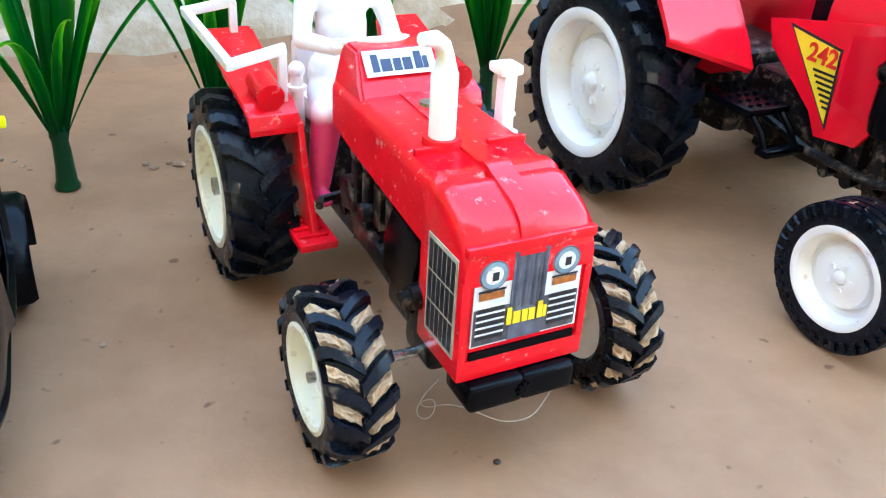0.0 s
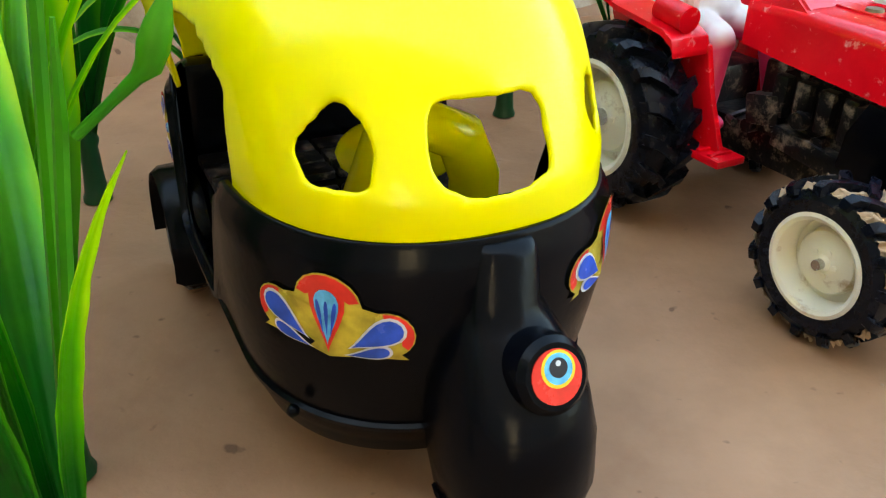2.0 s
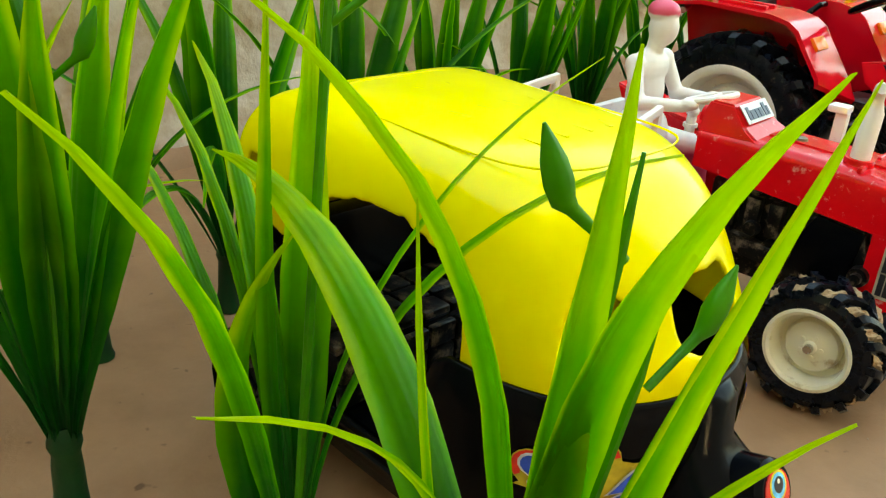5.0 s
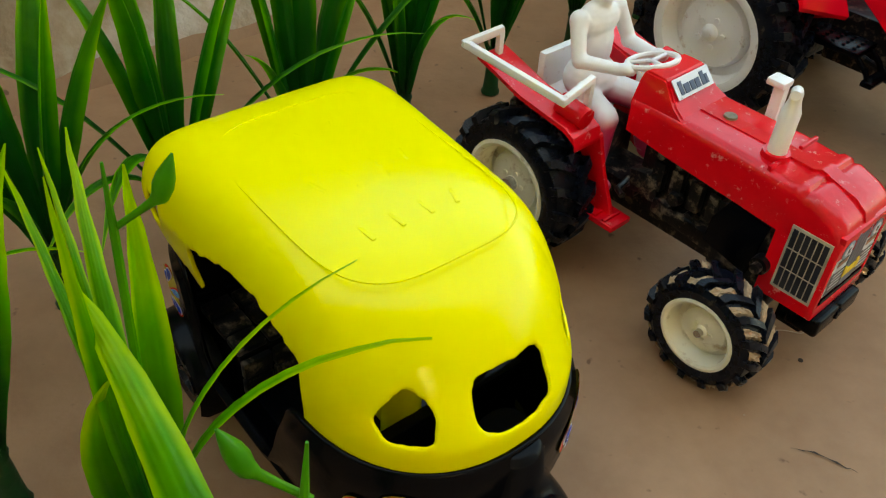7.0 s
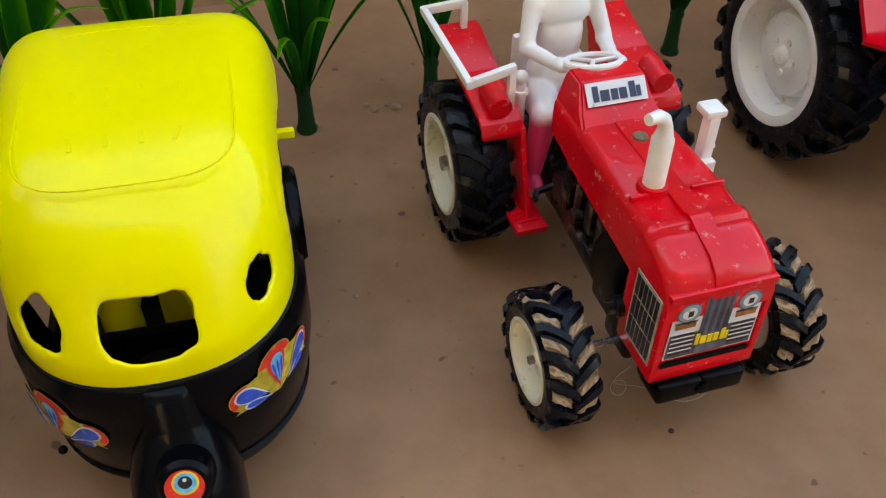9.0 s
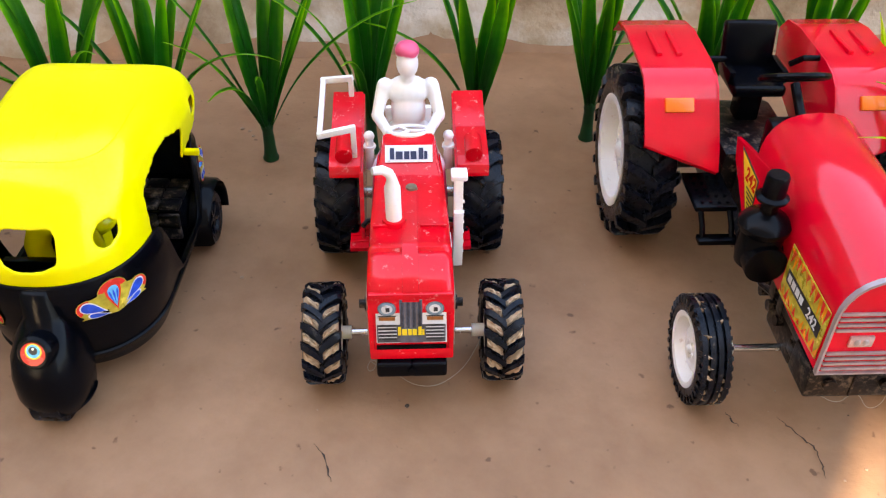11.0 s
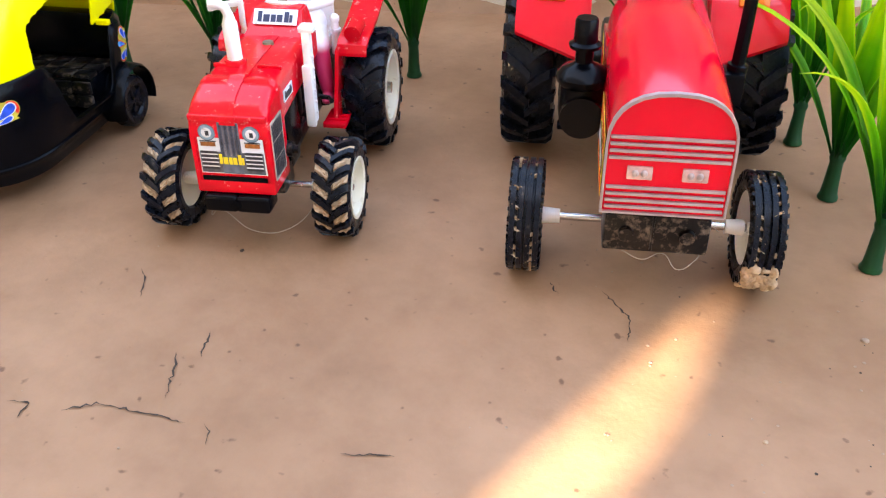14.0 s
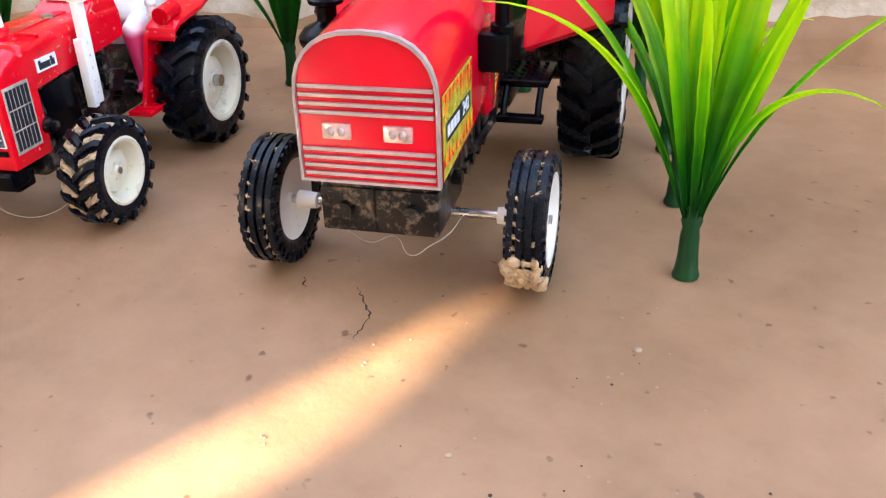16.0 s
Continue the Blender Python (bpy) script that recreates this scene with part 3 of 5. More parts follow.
# ---- the small red tractor ----
def build_small_tractor():
    T = thing("toy_tractor", 0.0355, 0.3637, -61.2, "small red plastic toy tractor with muddy tyres", "toy tractor", "toys on the ground")
    # hood
    bm = bmesh.new()
    secs = []
    for x, w, z0, z1, r in ((0.030, 0.0150, 0.062, 0.0765, 0.004), (0.050, 0.0160, 0.0605, 0.0770, 0.004), (0.085, 0.0170, 0.0585, 0.0765, 0.004),
                            (0.0985, 0.0172, 0.0575, 0.0755, 0.0042), (0.1000, 0.0174, 0.0575, 0.0766, 0.0042), (0.1030, 0.0174, 0.0575, 0.0764, 0.0042), (0.1040, 0.0174, 0.0575, 0.0750, 0.0042),
                            (0.1065, 0.0175, 0.0570, 0.0757, 0.0045), (0.1085, 0.0175, 0.0570, 0.0750, 0.0045), (0.1150, 0.0176, 0.0570, 0.0728, 0.005), (0.1190, 0.0176, 0.0570, 0.0700, 0.005), (0.1212, 0.0172, 0.0570, 0.0655, 0.005)):
        secs.append([(x, y, z) for y, z in rounded_top(w, z0, z1, r)])
    loft(bm, secs)
    hood = part("hood", bm, RED, T, angle=50)
    bm = bmesh.new()
    secs = []
    for x, z in ((0.052, 0.0772), (0.0985, 0.0762), (0.1008, 0.0773), (0.103, 0.0771), (0.105, 0.0762), (0.115, 0.0736), (0.1193, 0.0706), (0.1214, 0.066)):
        secs.append([(x, -0.0035, z - 0.003), (x, -0.0032, z + 0.0004), (x, 0.0032, z + 0.0004), (x, 0.0035, z - 0.003)])
    loft(bm, secs)
    part("centre_ridge", bm, RED, hood)
    for s in (-1, 1):
        bm = bmesh.new()
        prism(bm, [(0.088, 0.0755), (0.088, 0.0775), (0.0895, 0.0775), (0.0895, 0.0755)], s * 0.0045, s * 0.0155, 0.0004)
        part("cross_rib", bm, RED, hood)
    # grille shell with a recessed lower slot
    bm = bmesh.new()
    for s in (-1, 1):
        bx(bm, (0.1100, s * 0.0165, 0.0445), (0.0225, 0.0022, 0.0275), 0.0006)
    bx(bm, (0.1200, 0, 0.0335), (0.0026, 0.0348, 0.0058), 0.0006)
    bx(bm, (0.1196, 0, 0.0495), (0.0018, 0.0330, 0.0270), 0)
    bx(bm, (0.1206, 0, 0.0660), (0.0024, 0.0340, 0.0026), 0.0005)
    part("grille_shell", bm, RED, T)
    bm = bmesh.new()
    bx(bm, (0.1198, 0, 0.0375), (0.0030, 0.0290, 0.0020), 0)
    part("air_slot", bm, BLACK, T)
    F = frame_at((0.1207, 0, 0.0522), (0, 1, 0), (0, 0, 1))
    face = shape("grille_label", [(x + 0.0004 * math.sin(k * 2.3), y) for k, (x, y) in enumerate(rect(0.0290, 0.0245))], LABEL, T, F, label="worn printed paper grille label")
    up = lambda d: F @ Matrix.Translation((0, 0, d))
    shape("grille_print", rect(0.0092, 0.0240, 0, 0.0), GREY, face, up(0.0003))
    for k in range(7):
        shape("grille_print", rect(0.0009, 0.0150, -0.0036 + 0.0012 * k, 0.0040), SILVER if k % 2 else INK, face, up(0.0005), 0.0001)
    shape("grille_print", rect(0.0282, 0.0100, 0, -0.0068), material("dark_print", (0.07, 0.07, 0.085), 0.3, vary=0.5, scale=500), face, up(0.00025), 0.0002)
    for s in (-1, 1):
        shape("headlight_print", disc(0.0038, s * 0.0097, 0.0071), GREY, face, up(0.0005), 0.0001)
        shape("headlight_print", disc(0.0034, s * 0.0097, 0.0071), DULLBLUE, face, up(0.0006), 0.0001)
        shape("headlight_print", disc(0.0023, s * 0.0097, 0.0071), LABEL, face, up(0.0007), 0.0001)
        shape("headlight_print", rect(0.0016, 0.0022, s * 0.0097 + 0.0003, 0.0069), INK, face, up(0.0008), 0.0001)
        shape("indicator_print", rect(0.0066, 0.0019, s * 0.0098, 0.0017), AMBERP, face, up(0.0005), 0.0001)
        shape("indicator_print", rect(0.0072, 0.0005, s * 0.0098, 0.0031), INK, face, up(0.0005), 0.0001)
        for k in range(5):
            shape("slot_print", rect(0.0072, 0.0010, s * 0.0098, -0.0020 - 0.0019 * k), INK, face, up(0.0006), 0.0001)
            shape("slot_print", rect(0.0076, 0.0005, s * 0.0098, -0.0011 - 0.0019 * k), LABEL, face, up(0.0006), 0.0001)
    mark(face, up(0.0007) @ Matrix.Translation((0, -0.0050, 0)), 0.0115, 0.0046, YINK)
    # side grilles
    for s in (-1, 1):
        G = frame_at((0.1115, s * 0.0177, 0.0500), (-s, 0, 0), (0, 0, 1))
        lab = shape("side_grille", rect(0.0150, 0.0270), DUSTLABEL, T, G, label="printed side grille with black slots")
        for i in range(6):
            for j in range(3):
                shape("slot_print", rect(0.00185, 0.0078, -0.0057 + 0.00228 * i, -0.0084 + 0.0084 * j), INK, lab, G @ Matrix.Translation((0, 0, 0.0003)), 0.0001)
        if s < 0:
            continue
        N = frame_at((0.090, s * 0.0173, 0.0660), (-s, 0, 0.0), (0, 0, 1))
        nm = shape("side_label", rect(0.0130, 0.0055), LABEL, T, N)
        mark(nm, N @ Matrix.Translation((0, 0, 0.0003)), 0.0105, 0.0036, INK)
    # cowl with the steering wheel
    bm = bmesh.new()
    loft(bm, [[(0.0285, -0.0145, 0.072), (0.0285, 0.0145, 0.072), (0.0545, 0.0150, 0.0755), (0.0545, -0.0150, 0.0755)],
              [(0.0300, -0.0125, 0.0840), (0.0300, 0.0125, 0.0840), (0.0470, 0.0132, 0.0795), (0.0470, -0.0132, 0.0795)],
              [(0.0310, -0.0115, 0.0868), (0.0310, 0.0115, 0.0868), (0.0405, 0.0118, 0.0868), (0.0405, -0.0118, 0.0868)]])
    bmesh.ops.bevel(bm, geom=bm.edges[:], offset=0.0008, segments=2, affect="EDGES")
    cowl = part("cowl", bm, RED, T)
    C = frame_at((0.0442, 0, 0.0838), (0, 1, 0), (-0.0065, 0, 0.0073))
    lab = shape("cowl_label", rect(0.0215, 0.0078), LABEL, cowl, C, label="white maker label")
    mark(lab, C @ Matrix.Translation((0, 0, 0.0003)), 0.0180, 0.0052, NAVY)
    bm = bmesh.new()
    st = pose(0.0255, 0, 0.0845, 0, -18, 0) @ Matrix.Rotation(math.pi / 2, 4, "X")
    lathe(bm, [(0.0095 + 0.0012 * math.cos(a), 0.0012 * math.sin(a)) for a in [2 * math.pi * k / 8 for k in range(8)]], 32, st, closed=True)
    for a in (0.5, 2.6, 4.7):
        cyl(bm, st @ Vector((0, 0, 0)), st @ Vector((0.0095 * math.cos(a), 0, 0.0095 * math.sin(a))), 0.0009, seg=8)
    part("steering_wheel", bm, WHITE, T, "white plastic steering wheel")
    # exhaust stack
    bm = bmesh.new()
    cyl(bm, (0.0855, -0.0065, 0.0755), (0.0855, -0.0065, 0.0785), 0.0052, 0.0048, 24)
    part("stack_collar", bm, RED, T)
    bm = bmesh.new()
    tube(bm, [(0.0855, -0.0065, 0.077), (0.0858, -0.0068, 0.0945), (0.0858, -0.0068, 0.0952), (0.0858, -0.0069, 0.0985), (0.0862, -0.0080, 0.1015), (0.0870, -0.0105, 0.1035), (0.0885, -0.0145, 0.1040)], 0.003, 14,
         [0.0034, 0.0034, 0.0030, 0.0022, 0.0021, 0.0020, 0.0017])
    part("exhaust_pipe", bm, WHITE, T, "white curved exhaust stack")
    bm = bmesh.new()
    cyl(bm, (0.062, 0.001, 0.0768), (0.062, 0.001, 0.0782), 0.0028, 0.0024, 16)
    part("filler_cap", bm, material("tarnished_cap", (0.20, 0.16, 0.10), 0.4, 0.6, vary=0.4, scale=400), T)
    # upright on the far side
    bm = bmesh.new()
    bx(bm, (0.0680, 0.0215, 0.0640), (0.0046, 0.0040, 0.0440), 0.0007)
    bx(bm, (0.0665, 0.0218, 0.0870), (0.0075, 0.0072, 0.0028), 0.0009)
    bx(bm, (0.0715, 0.0215, 0.0560), (0.0030, 0.0044, 0.0300), 0.0006)
    for k in range(6):
        cyl(bm, (0.0690, 0.0232, 0.047 + 0.0055 * k), (0.0690, 0.0242, 0.047 + 0.0055 * k), 0.0008, seg=8)
    part("side_upright", bm, WHITE, T, "white plastic upright air pipe")
    # chassis and engine
    bm = bmesh.new()
    bx(bm, (0.0550, 0, 0.0300), (0.1000, 0.0200, 0.0120), 0.0015)
    bx(bm, (0.0700, 0, 0.0470), (0.0640, 0.0230, 0.0240), 0.0015)
    bx(bm, (0.0000, 0, 0.0370), (0.0300, 0.0300, 0.0240), 0.003)
    for s in (-1, 1):
        bx(bm, (0.0880, s * 0.0130, 0.0490), (0.0200, 0.0060, 0.0200), 0.0012, Matrix.Rotation(radians(-18), 4, "Y"))
        for k in range(4):
            bx(bm, (0.0480 + 0.0085 * k, s * 0.0128, 0.0500), (0.0052, 0.0045, 0.0130), 0.0008)
            cyl(bm, (0.0480 + 0.0085 * k, s * 0.0118, 0.0595), (0.0480 + 0.0085 * k, s * 0.0155, 0.0595), 0.0018, seg=10)
        for k in range(5):
            cyl(bm, (0.0380 + 0.009 * k, s * 0.0100, 0.0370 + 0.003 * (k % 2)), (0.0380 + 0.009 * k, s * 0.0150, 0.0370 + 0.003 * (k % 2)), 0.0024 - 0.0003 * (k % 3), seg=12)
        cyl(bm, (0.0985, s * 0.0100, 0.0420), (0.0985, s * 0.0200, 0.0420), 0.0040, 0.0034, 16)
        cyl(bm, (0.0985, s * 0.0200, 0.0420), (0.0985, s * 0.0225, 0.0420), 0.0020, seg=12)
        bx(bm, (0.0700, s * 0.0135, 0.0360), (0.0420, 0.0050, 0.0070), 0.001, Matrix.Rotation(radians(6), 4, "Y"))
        bx(bm, (0.0430, s * 0.0125, 0.0440), (0.0130, 0.0060, 0.0100), 0.0012, Matrix.Rotation(radians(-12), 4, "Y"))
        bx(bm, (0.0840, s * 0.0125, 0.0340), (0.0140, 0.0080, 0.0120), 0.0016)
        cyl(bm, (0.0580, s * 0.0140, 0.0455), (0.0580, s * 0.0170, 0.0455), 0.0032, 0.0026, 14)
        bx(bm, (0.0960, s * 0.0100, 0.0280), (0.0160, 0.0120, 0.0140), 0.002)
        tube(bm, [(0.034, s * 0.012, 0.040), (0.036, s * 0.021, 0.040), (0.040, s * 0.023, 0.040)], 0.0013, 8)
    islands(bm, "engine", "engine_fitting", BLACK_DUSTY, T, "dusty black moulded engine and chassis", angle=30)
    for s in (-1, 1):
        bm = bmesh.new()
        prism(bm, [(0.0800, 0.0580), (0.0965, 0.0560), (0.0935, 0.0330), (0.0740, 0.0370), (0.0750, 0.0480)], s * 0.0150, s * 0.0168, 0.0005)
        part("side_shield", bm, BLACK, T, "flat black engine side plate")
    bm = bmesh.new()
    for s in (-1, 1):
        bx(bm, (0.1180, s * 0.0073, 0.0262), (0.0125, 0.0152, 0.0080), 0.0018, seg=3)
    bx(bm, (0.1130, 0, 0.0235), (0.0110, 0.0260, 0.0080), 0.0012)
    for k in range(4):
        bx(bm, (0.1244, 0, 0.0262), (0.0008, 0.0045, 0.0009), 0.0002, Matrix.Rotation(radians(45 * k), 4, "X"))
    part("front_bumper", bm, BLACK, T, "black plastic front weight")
    bm = bmesh.new()
    cyl(bm, (0.0965, -0.046, 0.023), (0.0965, 0.046, 0.023), 0.0015, seg=12)
    cyl(bm, (0.0, -0.046, 0.032), (0.0, 0.046, 0.032), 0.0030, seg=12)
    part("axle", bm, STEEL, T, "thin steel axle")
    bm = bmesh.new()
    for s in (-1, 1):
        cyl(bm, (0.0965, s * 0.0270, 0.023), (0.0965, s * 0.0345, 0.023), 0.0030, seg=14)
    part("axle_bush", bm, CREAM, T)
    # fenders, lamps and footplates
    for s in (-1, 1):
        bm = bmesh.new()
        top = [(0.0255, 0.0600), (0.0240, 0.0640), (0.0190, 0.0665), (-0.0040, 0.0690), (-0.0290, 0.0760)]
        outline = top + [(x, z - 0.0018) for x, z in top[::-1]]
        prism(bm, outline, s * 0.0235, s * 0.0390, 0.0004)
        prism(bm, [(0.0255, 0.0610), (0.0300, 0.0460), (0.0380, 0.0290), (0.0230, 0.0260), (0.0120, 0.0300), (-0.0140, 0.0420), (-0.0285, 0.0750), (-0.004, 0.068)], s * 0.0225, s * 0.0245, 0.0004)
        fen = part("fender", bm, RED, T, "red mudguard with a flat top", angle=30)
        bm = bmesh.new()
        cyl(bm, (0.0100, s * 0.0315, 0.0705), (0.0230, s * 0.0315, 0.0690), 0.0042, 0.0042, 20)
        part("fender_lamp", bm, RED, fen)
        bm = bmesh.new()
        bx(bm, (0.0330, s * 0.0240, 0.0275), (0.0200, 0.0120, 0.0026), 0.0006)
        for k in range(3):
            bx(bm, (0.0280 + 0.005 * k, s * 0.0245, 0.0292), (0.0018, 0.0095, 0.0010), 0.0003)
        part("footplate", bm, RED, T)
    # rail over one fender
    bm = bmesh.new()
    rail = [(-0.0265, -0.0295, 0.0850), (-0.0310, -0.0440, 0.0815), (0.0195, -0.0425, 0.0790), (0.0185, -0.0265, 0.0820)]
    for a, b in zip(rail, rail[1:]):
        a, b = Vector(a), Vector(b)
        d = b - a
        bx(bm, (a + b) / 2, (d.length + 0.0026, 0.0026, 0.0032), 0.0006, d.to_track_quat("X", "Z").to_matrix().to_4x4())
    for p, z in (((-0.0265, -0.0295, 0.0850), 0.074), ((0.0185, -0.0265, 0.0820), 0.066)):
        bx(bm, ((p[0]), p[1], (p[2] + z) / 2), (0.0026, 0.0026, p[2] - z), 0.0005)
    part("rail", bm, WHITE, T, "white bent guard rail")
    # seat
    bm = bmesh.new()
    bx(bm, (-0.006, 0, 0.0535), (0.0220, 0.0240, 0.0080), 0.002)
    bx(bm, (-0.0185, 0, 0.0640), (0.0040, 0.0240, 0.0180), 0.0015)
    for s in (-1, 1):
        cyl(bm, (0.010, s * 0.0195, 0.054), (0.010, s * 0.0195, 0.0720), 0.0024, 0.0020, 12)
        cyl(bm, (0.010, s * 0.0195, 0.0660), (0.010, s * 0.0195, 0.0675), 0.0031, seg=12)
        ball(bm, (0.010, s * 0.0195, 0.0725), 0.0027, 12)
    part("seat", bm, WHITE, T, "white plastic seat with side levers")
    # wheels
    wheel(T, 0.0965, -0.0472, 0.0230, 0.0170, -1, 15, mud=0.88, seed=3)
    wheel(T, 0.0965, 0.0485, 0.0230, 0.0170, 1, 15, mud=0.88, seed=4)
    wheel(T, 0.0, -0.0475, 0.0320, 0.0215, -1, 17, mud=0.06, seed=5)
    wheel(T, 0.0, 0.0470, 0.0320, 0.0215, 1, 17, mud=0.10, seed=6)
    return T


def build_doll():
    """Seated farmer doll: one plain moulded mesh."""
    bm = bmesh.new()
    ball(bm, (-0.002, 0, 0.066), (0.0105, 0.0120, 0.0100), 18)
    ball(bm, (-0.003, 0, 0.080), (0.0074, 0.0088, 0.0150), 18)
    ball(bm, (-0.003, 0, 0.0905), (0.0068, 0.0108, 0.0080), 18)
    cyl(bm, (-0.002, 0, 0.096), (-0.001, 0, 0.105), 0.0036, seg=12)
    ball(bm, (0.0005, 0, 0.1068), (0.0062, 0.0054, 0.0074), 18)
    ball(bm, (-0.0006, 0, 0.1130), (0.0066, 0.0060, 0.0046), 18)
    for s in (-1, 1):
        ball(bm, (-0.003, s * 0.0112, 0.0930), 0.0042, 12)
        cyl(bm, (-0.003, s * 0.0118, 0.0930), (0.003, s * 0.0155, 0.0795), 0.0036, 0.0029, 12)
        ball(bm, (0.003, s * 0.0150, 0.0795), 0.0033, 12)
        cyl(bm, (0.003, s * 0.0150, 0.0795), (0.021, s * 0.0100, 0.0815), 0.0030, 0.0024, 12)
        ball(bm, (0.022, s * 0.0100, 0.0825), (0.0040, 0.0028, 0.0024), 12)
        cyl(bm, (0.000, s * 0.0065, 0.0610), (0.0180, s * 0.0125, 0.0600), 0.0064, 0.0055, 14)
        ball(bm, (0.0180, s * 0.0125, 0.0595), 0.0056, 14)
        cyl(bm, (0.0180, s * 0.0125, 0.0595), (0.0200, s * 0.0160, 0.0370), 0.0053, 0.0036, 14)
        ball(bm, (0.0235, s * 0.0165, 0.0345), (0.0066, 0.0032, 0.0028), 12)
    ob = part("doll", bm, DOLL)
    ob.matrix_world = pose(0.0355, 0.3637, 0, 0, 0, -61.2)
    rm = ob.modifiers.new("remesh", "REMESH")
    rm.mode, rm.voxel_size, rm.use_smooth_shade = "VOXEL", 0.0007, True
    sm = ob.modifiers.new("smooth", "SMOOTH")
    sm.iterations = 4
    return tagged(ob, "seated white plastic farmer doll with pink turban and trousers", "doll", "toys on the ground")


build_small_tractor()
build_doll()


# ---- the large red tractor ----
def build_large_tractor():
    T = thing("toy_tractor", 0.1833, 0.4632, -61.4, "large glossy red plastic toy tractor with a barrel hood", "toy tractor", "toys on the ground")

    def arch(w, z0, zs, z1, n=14):
        """(y, z) outline with an arched top."""
        return [(-w, z0)] + [(-w * math.copysign(abs(math.cos(a)) ** 0.8, math.cos(a)), zs + (z1 - zs) * math.sin(a) ** 0.85) for a in [math.pi * k / n for k in range(n + 1)]] + [(w, z0)]
    bm = bmesh.new()
    loft(bm, [[(x, y, z) for y, z in arch(w, z0, zs, z1)] for x, w, z0, zs, z1 in
              ((0.070, 0.0205, 0.066, 0.086, 0.1080), (0.074, 0.0216, 0.064, 0.086, 0.1105), (0.120, 0.0226, 0.0560, 0.083, 0.1068), (0.150, 0.0226, 0.0540, 0.081, 0.1030), (0.168, 0.0225, 0.0530, 0.080, 0.1005), (0.1705, 0.0222, 0.0532, 0.080, 0.1000))])
    part("hood", bm, RED2, T, angle=50)
    # rim of the grille and its strips
    bm = bmesh.new()
    o, i = arch(0.0228, 0.0525, 0.080, 0.1007), arch(0.0219, 0.0533, 0.0798, 0.0995)
    loft(bm, [[(0.1695, y, z) for y, z in o], [(0.1718, y, z) for y, z in o], [(0.1718, y, z) for y, z in i], [(0.1695, y, z) for y, z in i]], caps=False)
    part("grille_trim", bm, SILVER, T, "silver painted grille trim")
    for z0 in (0.0795, 0.0595):
        for k in range(4):
            bm = bmesh.new()
            bx(bm, (0.1712, 0, z0 + 0.0040 - 0.0027 * k), (0.0012, 0.0424, 0.0011), 0.0002)
            part("grille_strip", bm, SILVER, T)
    for s in (-1, 1):
        bm = bmesh.new()
        bx(bm, (0.1708, s * 0.0098, 0.0695), (0.0016, 0.0092, 0.0052), 0.0005)
        hl = part("headlight", bm, CLEAR, T, "clear moulded headlight")
        bm = bmesh.new()
        for q in (-1, 1):
            ball(bm, (0.1716, s * 0.0098 + q * 0.0016, 0.0695), (0.0008, 0.0013, 0.0015), 10)
        part("bulb", bm, SILVER, hl)
        # side decal
        D = frame_at((0.148, s * 0.0229, 0.0690), (s * -1.0, 0, 0), (0, 0, 1))
        dec = shape("side_decal", [(-0.0200, -0.0125), (0.0200, -0.0150 if s > 0 else -0.0115), (0.0200, 0.0120), (-0.0200, 0.0130)] if s < 0 else [(-0.0200, -0.0150), (0.0200, -0.0115), (0.0200, 0.0130), (-0.0200, 0.0120)], GOLD, T, D, label="orange and yellow flame side decal")
        L = lambda d: D @ Matrix.Translation((0, 0, d))
        rnd = random.Random(8)
        for k in range(16):
            x = -0.0190 + 0.0025 * k
            h = rnd.uniform(0.003, 0.009)
            yb = 0.0118
            shape("flame_print", [(x - 0.0012, yb), (x + 0.0016, yb), (x + rnd.uniform(-0.002, 0.003), yb - h)], REDP if k % 2 else ORANGEP, dec, L(0.0003), 0.0001)
            shape("flame_print", [(x - 0.0012, -0.0108), (x + rnd.uniform(-0.002, 0.003), -0.0108 + h * 0.7), (x + 0.0016, -0.0108)], ORANGEP if k % 2 else REDP, dec, L(0.0003), 0.0001)
        shape("name_band", rect(0.0340, 0.0062, 0, -0.0005), INK, dec, L(0.0004), 0.0001)
        for k in range(4):
            shape("maker_bar", rect(0.0032, 0.0036, -0.0140 + 0.0042 * k, -0.0005), LABEL, dec, L(0.0005), 0.0001)
        lettering("model_number", "242", 0.0062, LABEL, dec, L(0.0006) @ Matrix.Translation((0.0095, -0.0005, 0)), 0.0001)
        # lower side panel with the triangular plate
        bm = bmesh.new()
        prism(bm, [(0.046, 0.0820), (0.098, 0.0930), (0.104, 0.0640), (0.096, 0.0500), (0.078, 0.0475), (0.074, 0.0560), (0.050, 0.0720)], s * 0.0195, s * 0.0218, 0.0006)
        part("side_panel", bm, RED2, T)
        P = frame_at((0.0705, s * 0.0219, 0.0715), (-s, 0, 0.0), (0, 0, 1))
        q = -s
        tri = [(-0.0140 * q, 0.0115), (0.0105 * q, 0.0085), (0.0120 * q, -0.0200)]
        tri = tri if q < 0 else tri[::-1]
        c = (sum(p[0] for p in tri) / 3, sum(p[1] for p in tri) / 3)
        plate = shape("number_plate", tri, INK, T, P, label="triangular yellow model plate")
        shape("plate_face", [(c[0] + (x - c[0]) * 0.9, c[1] + (y - c[1]) * 0.9) for x, y in tri], YINK, plate, P @ Matrix.Translation((0, 0, 0.0003)), 0.0001)
        lettering("model_number", "242", 0.0088, REDP, plate, P @ Matrix.Translation((0.0035 * q, 0.0042, 0.0006)), 0.00025)
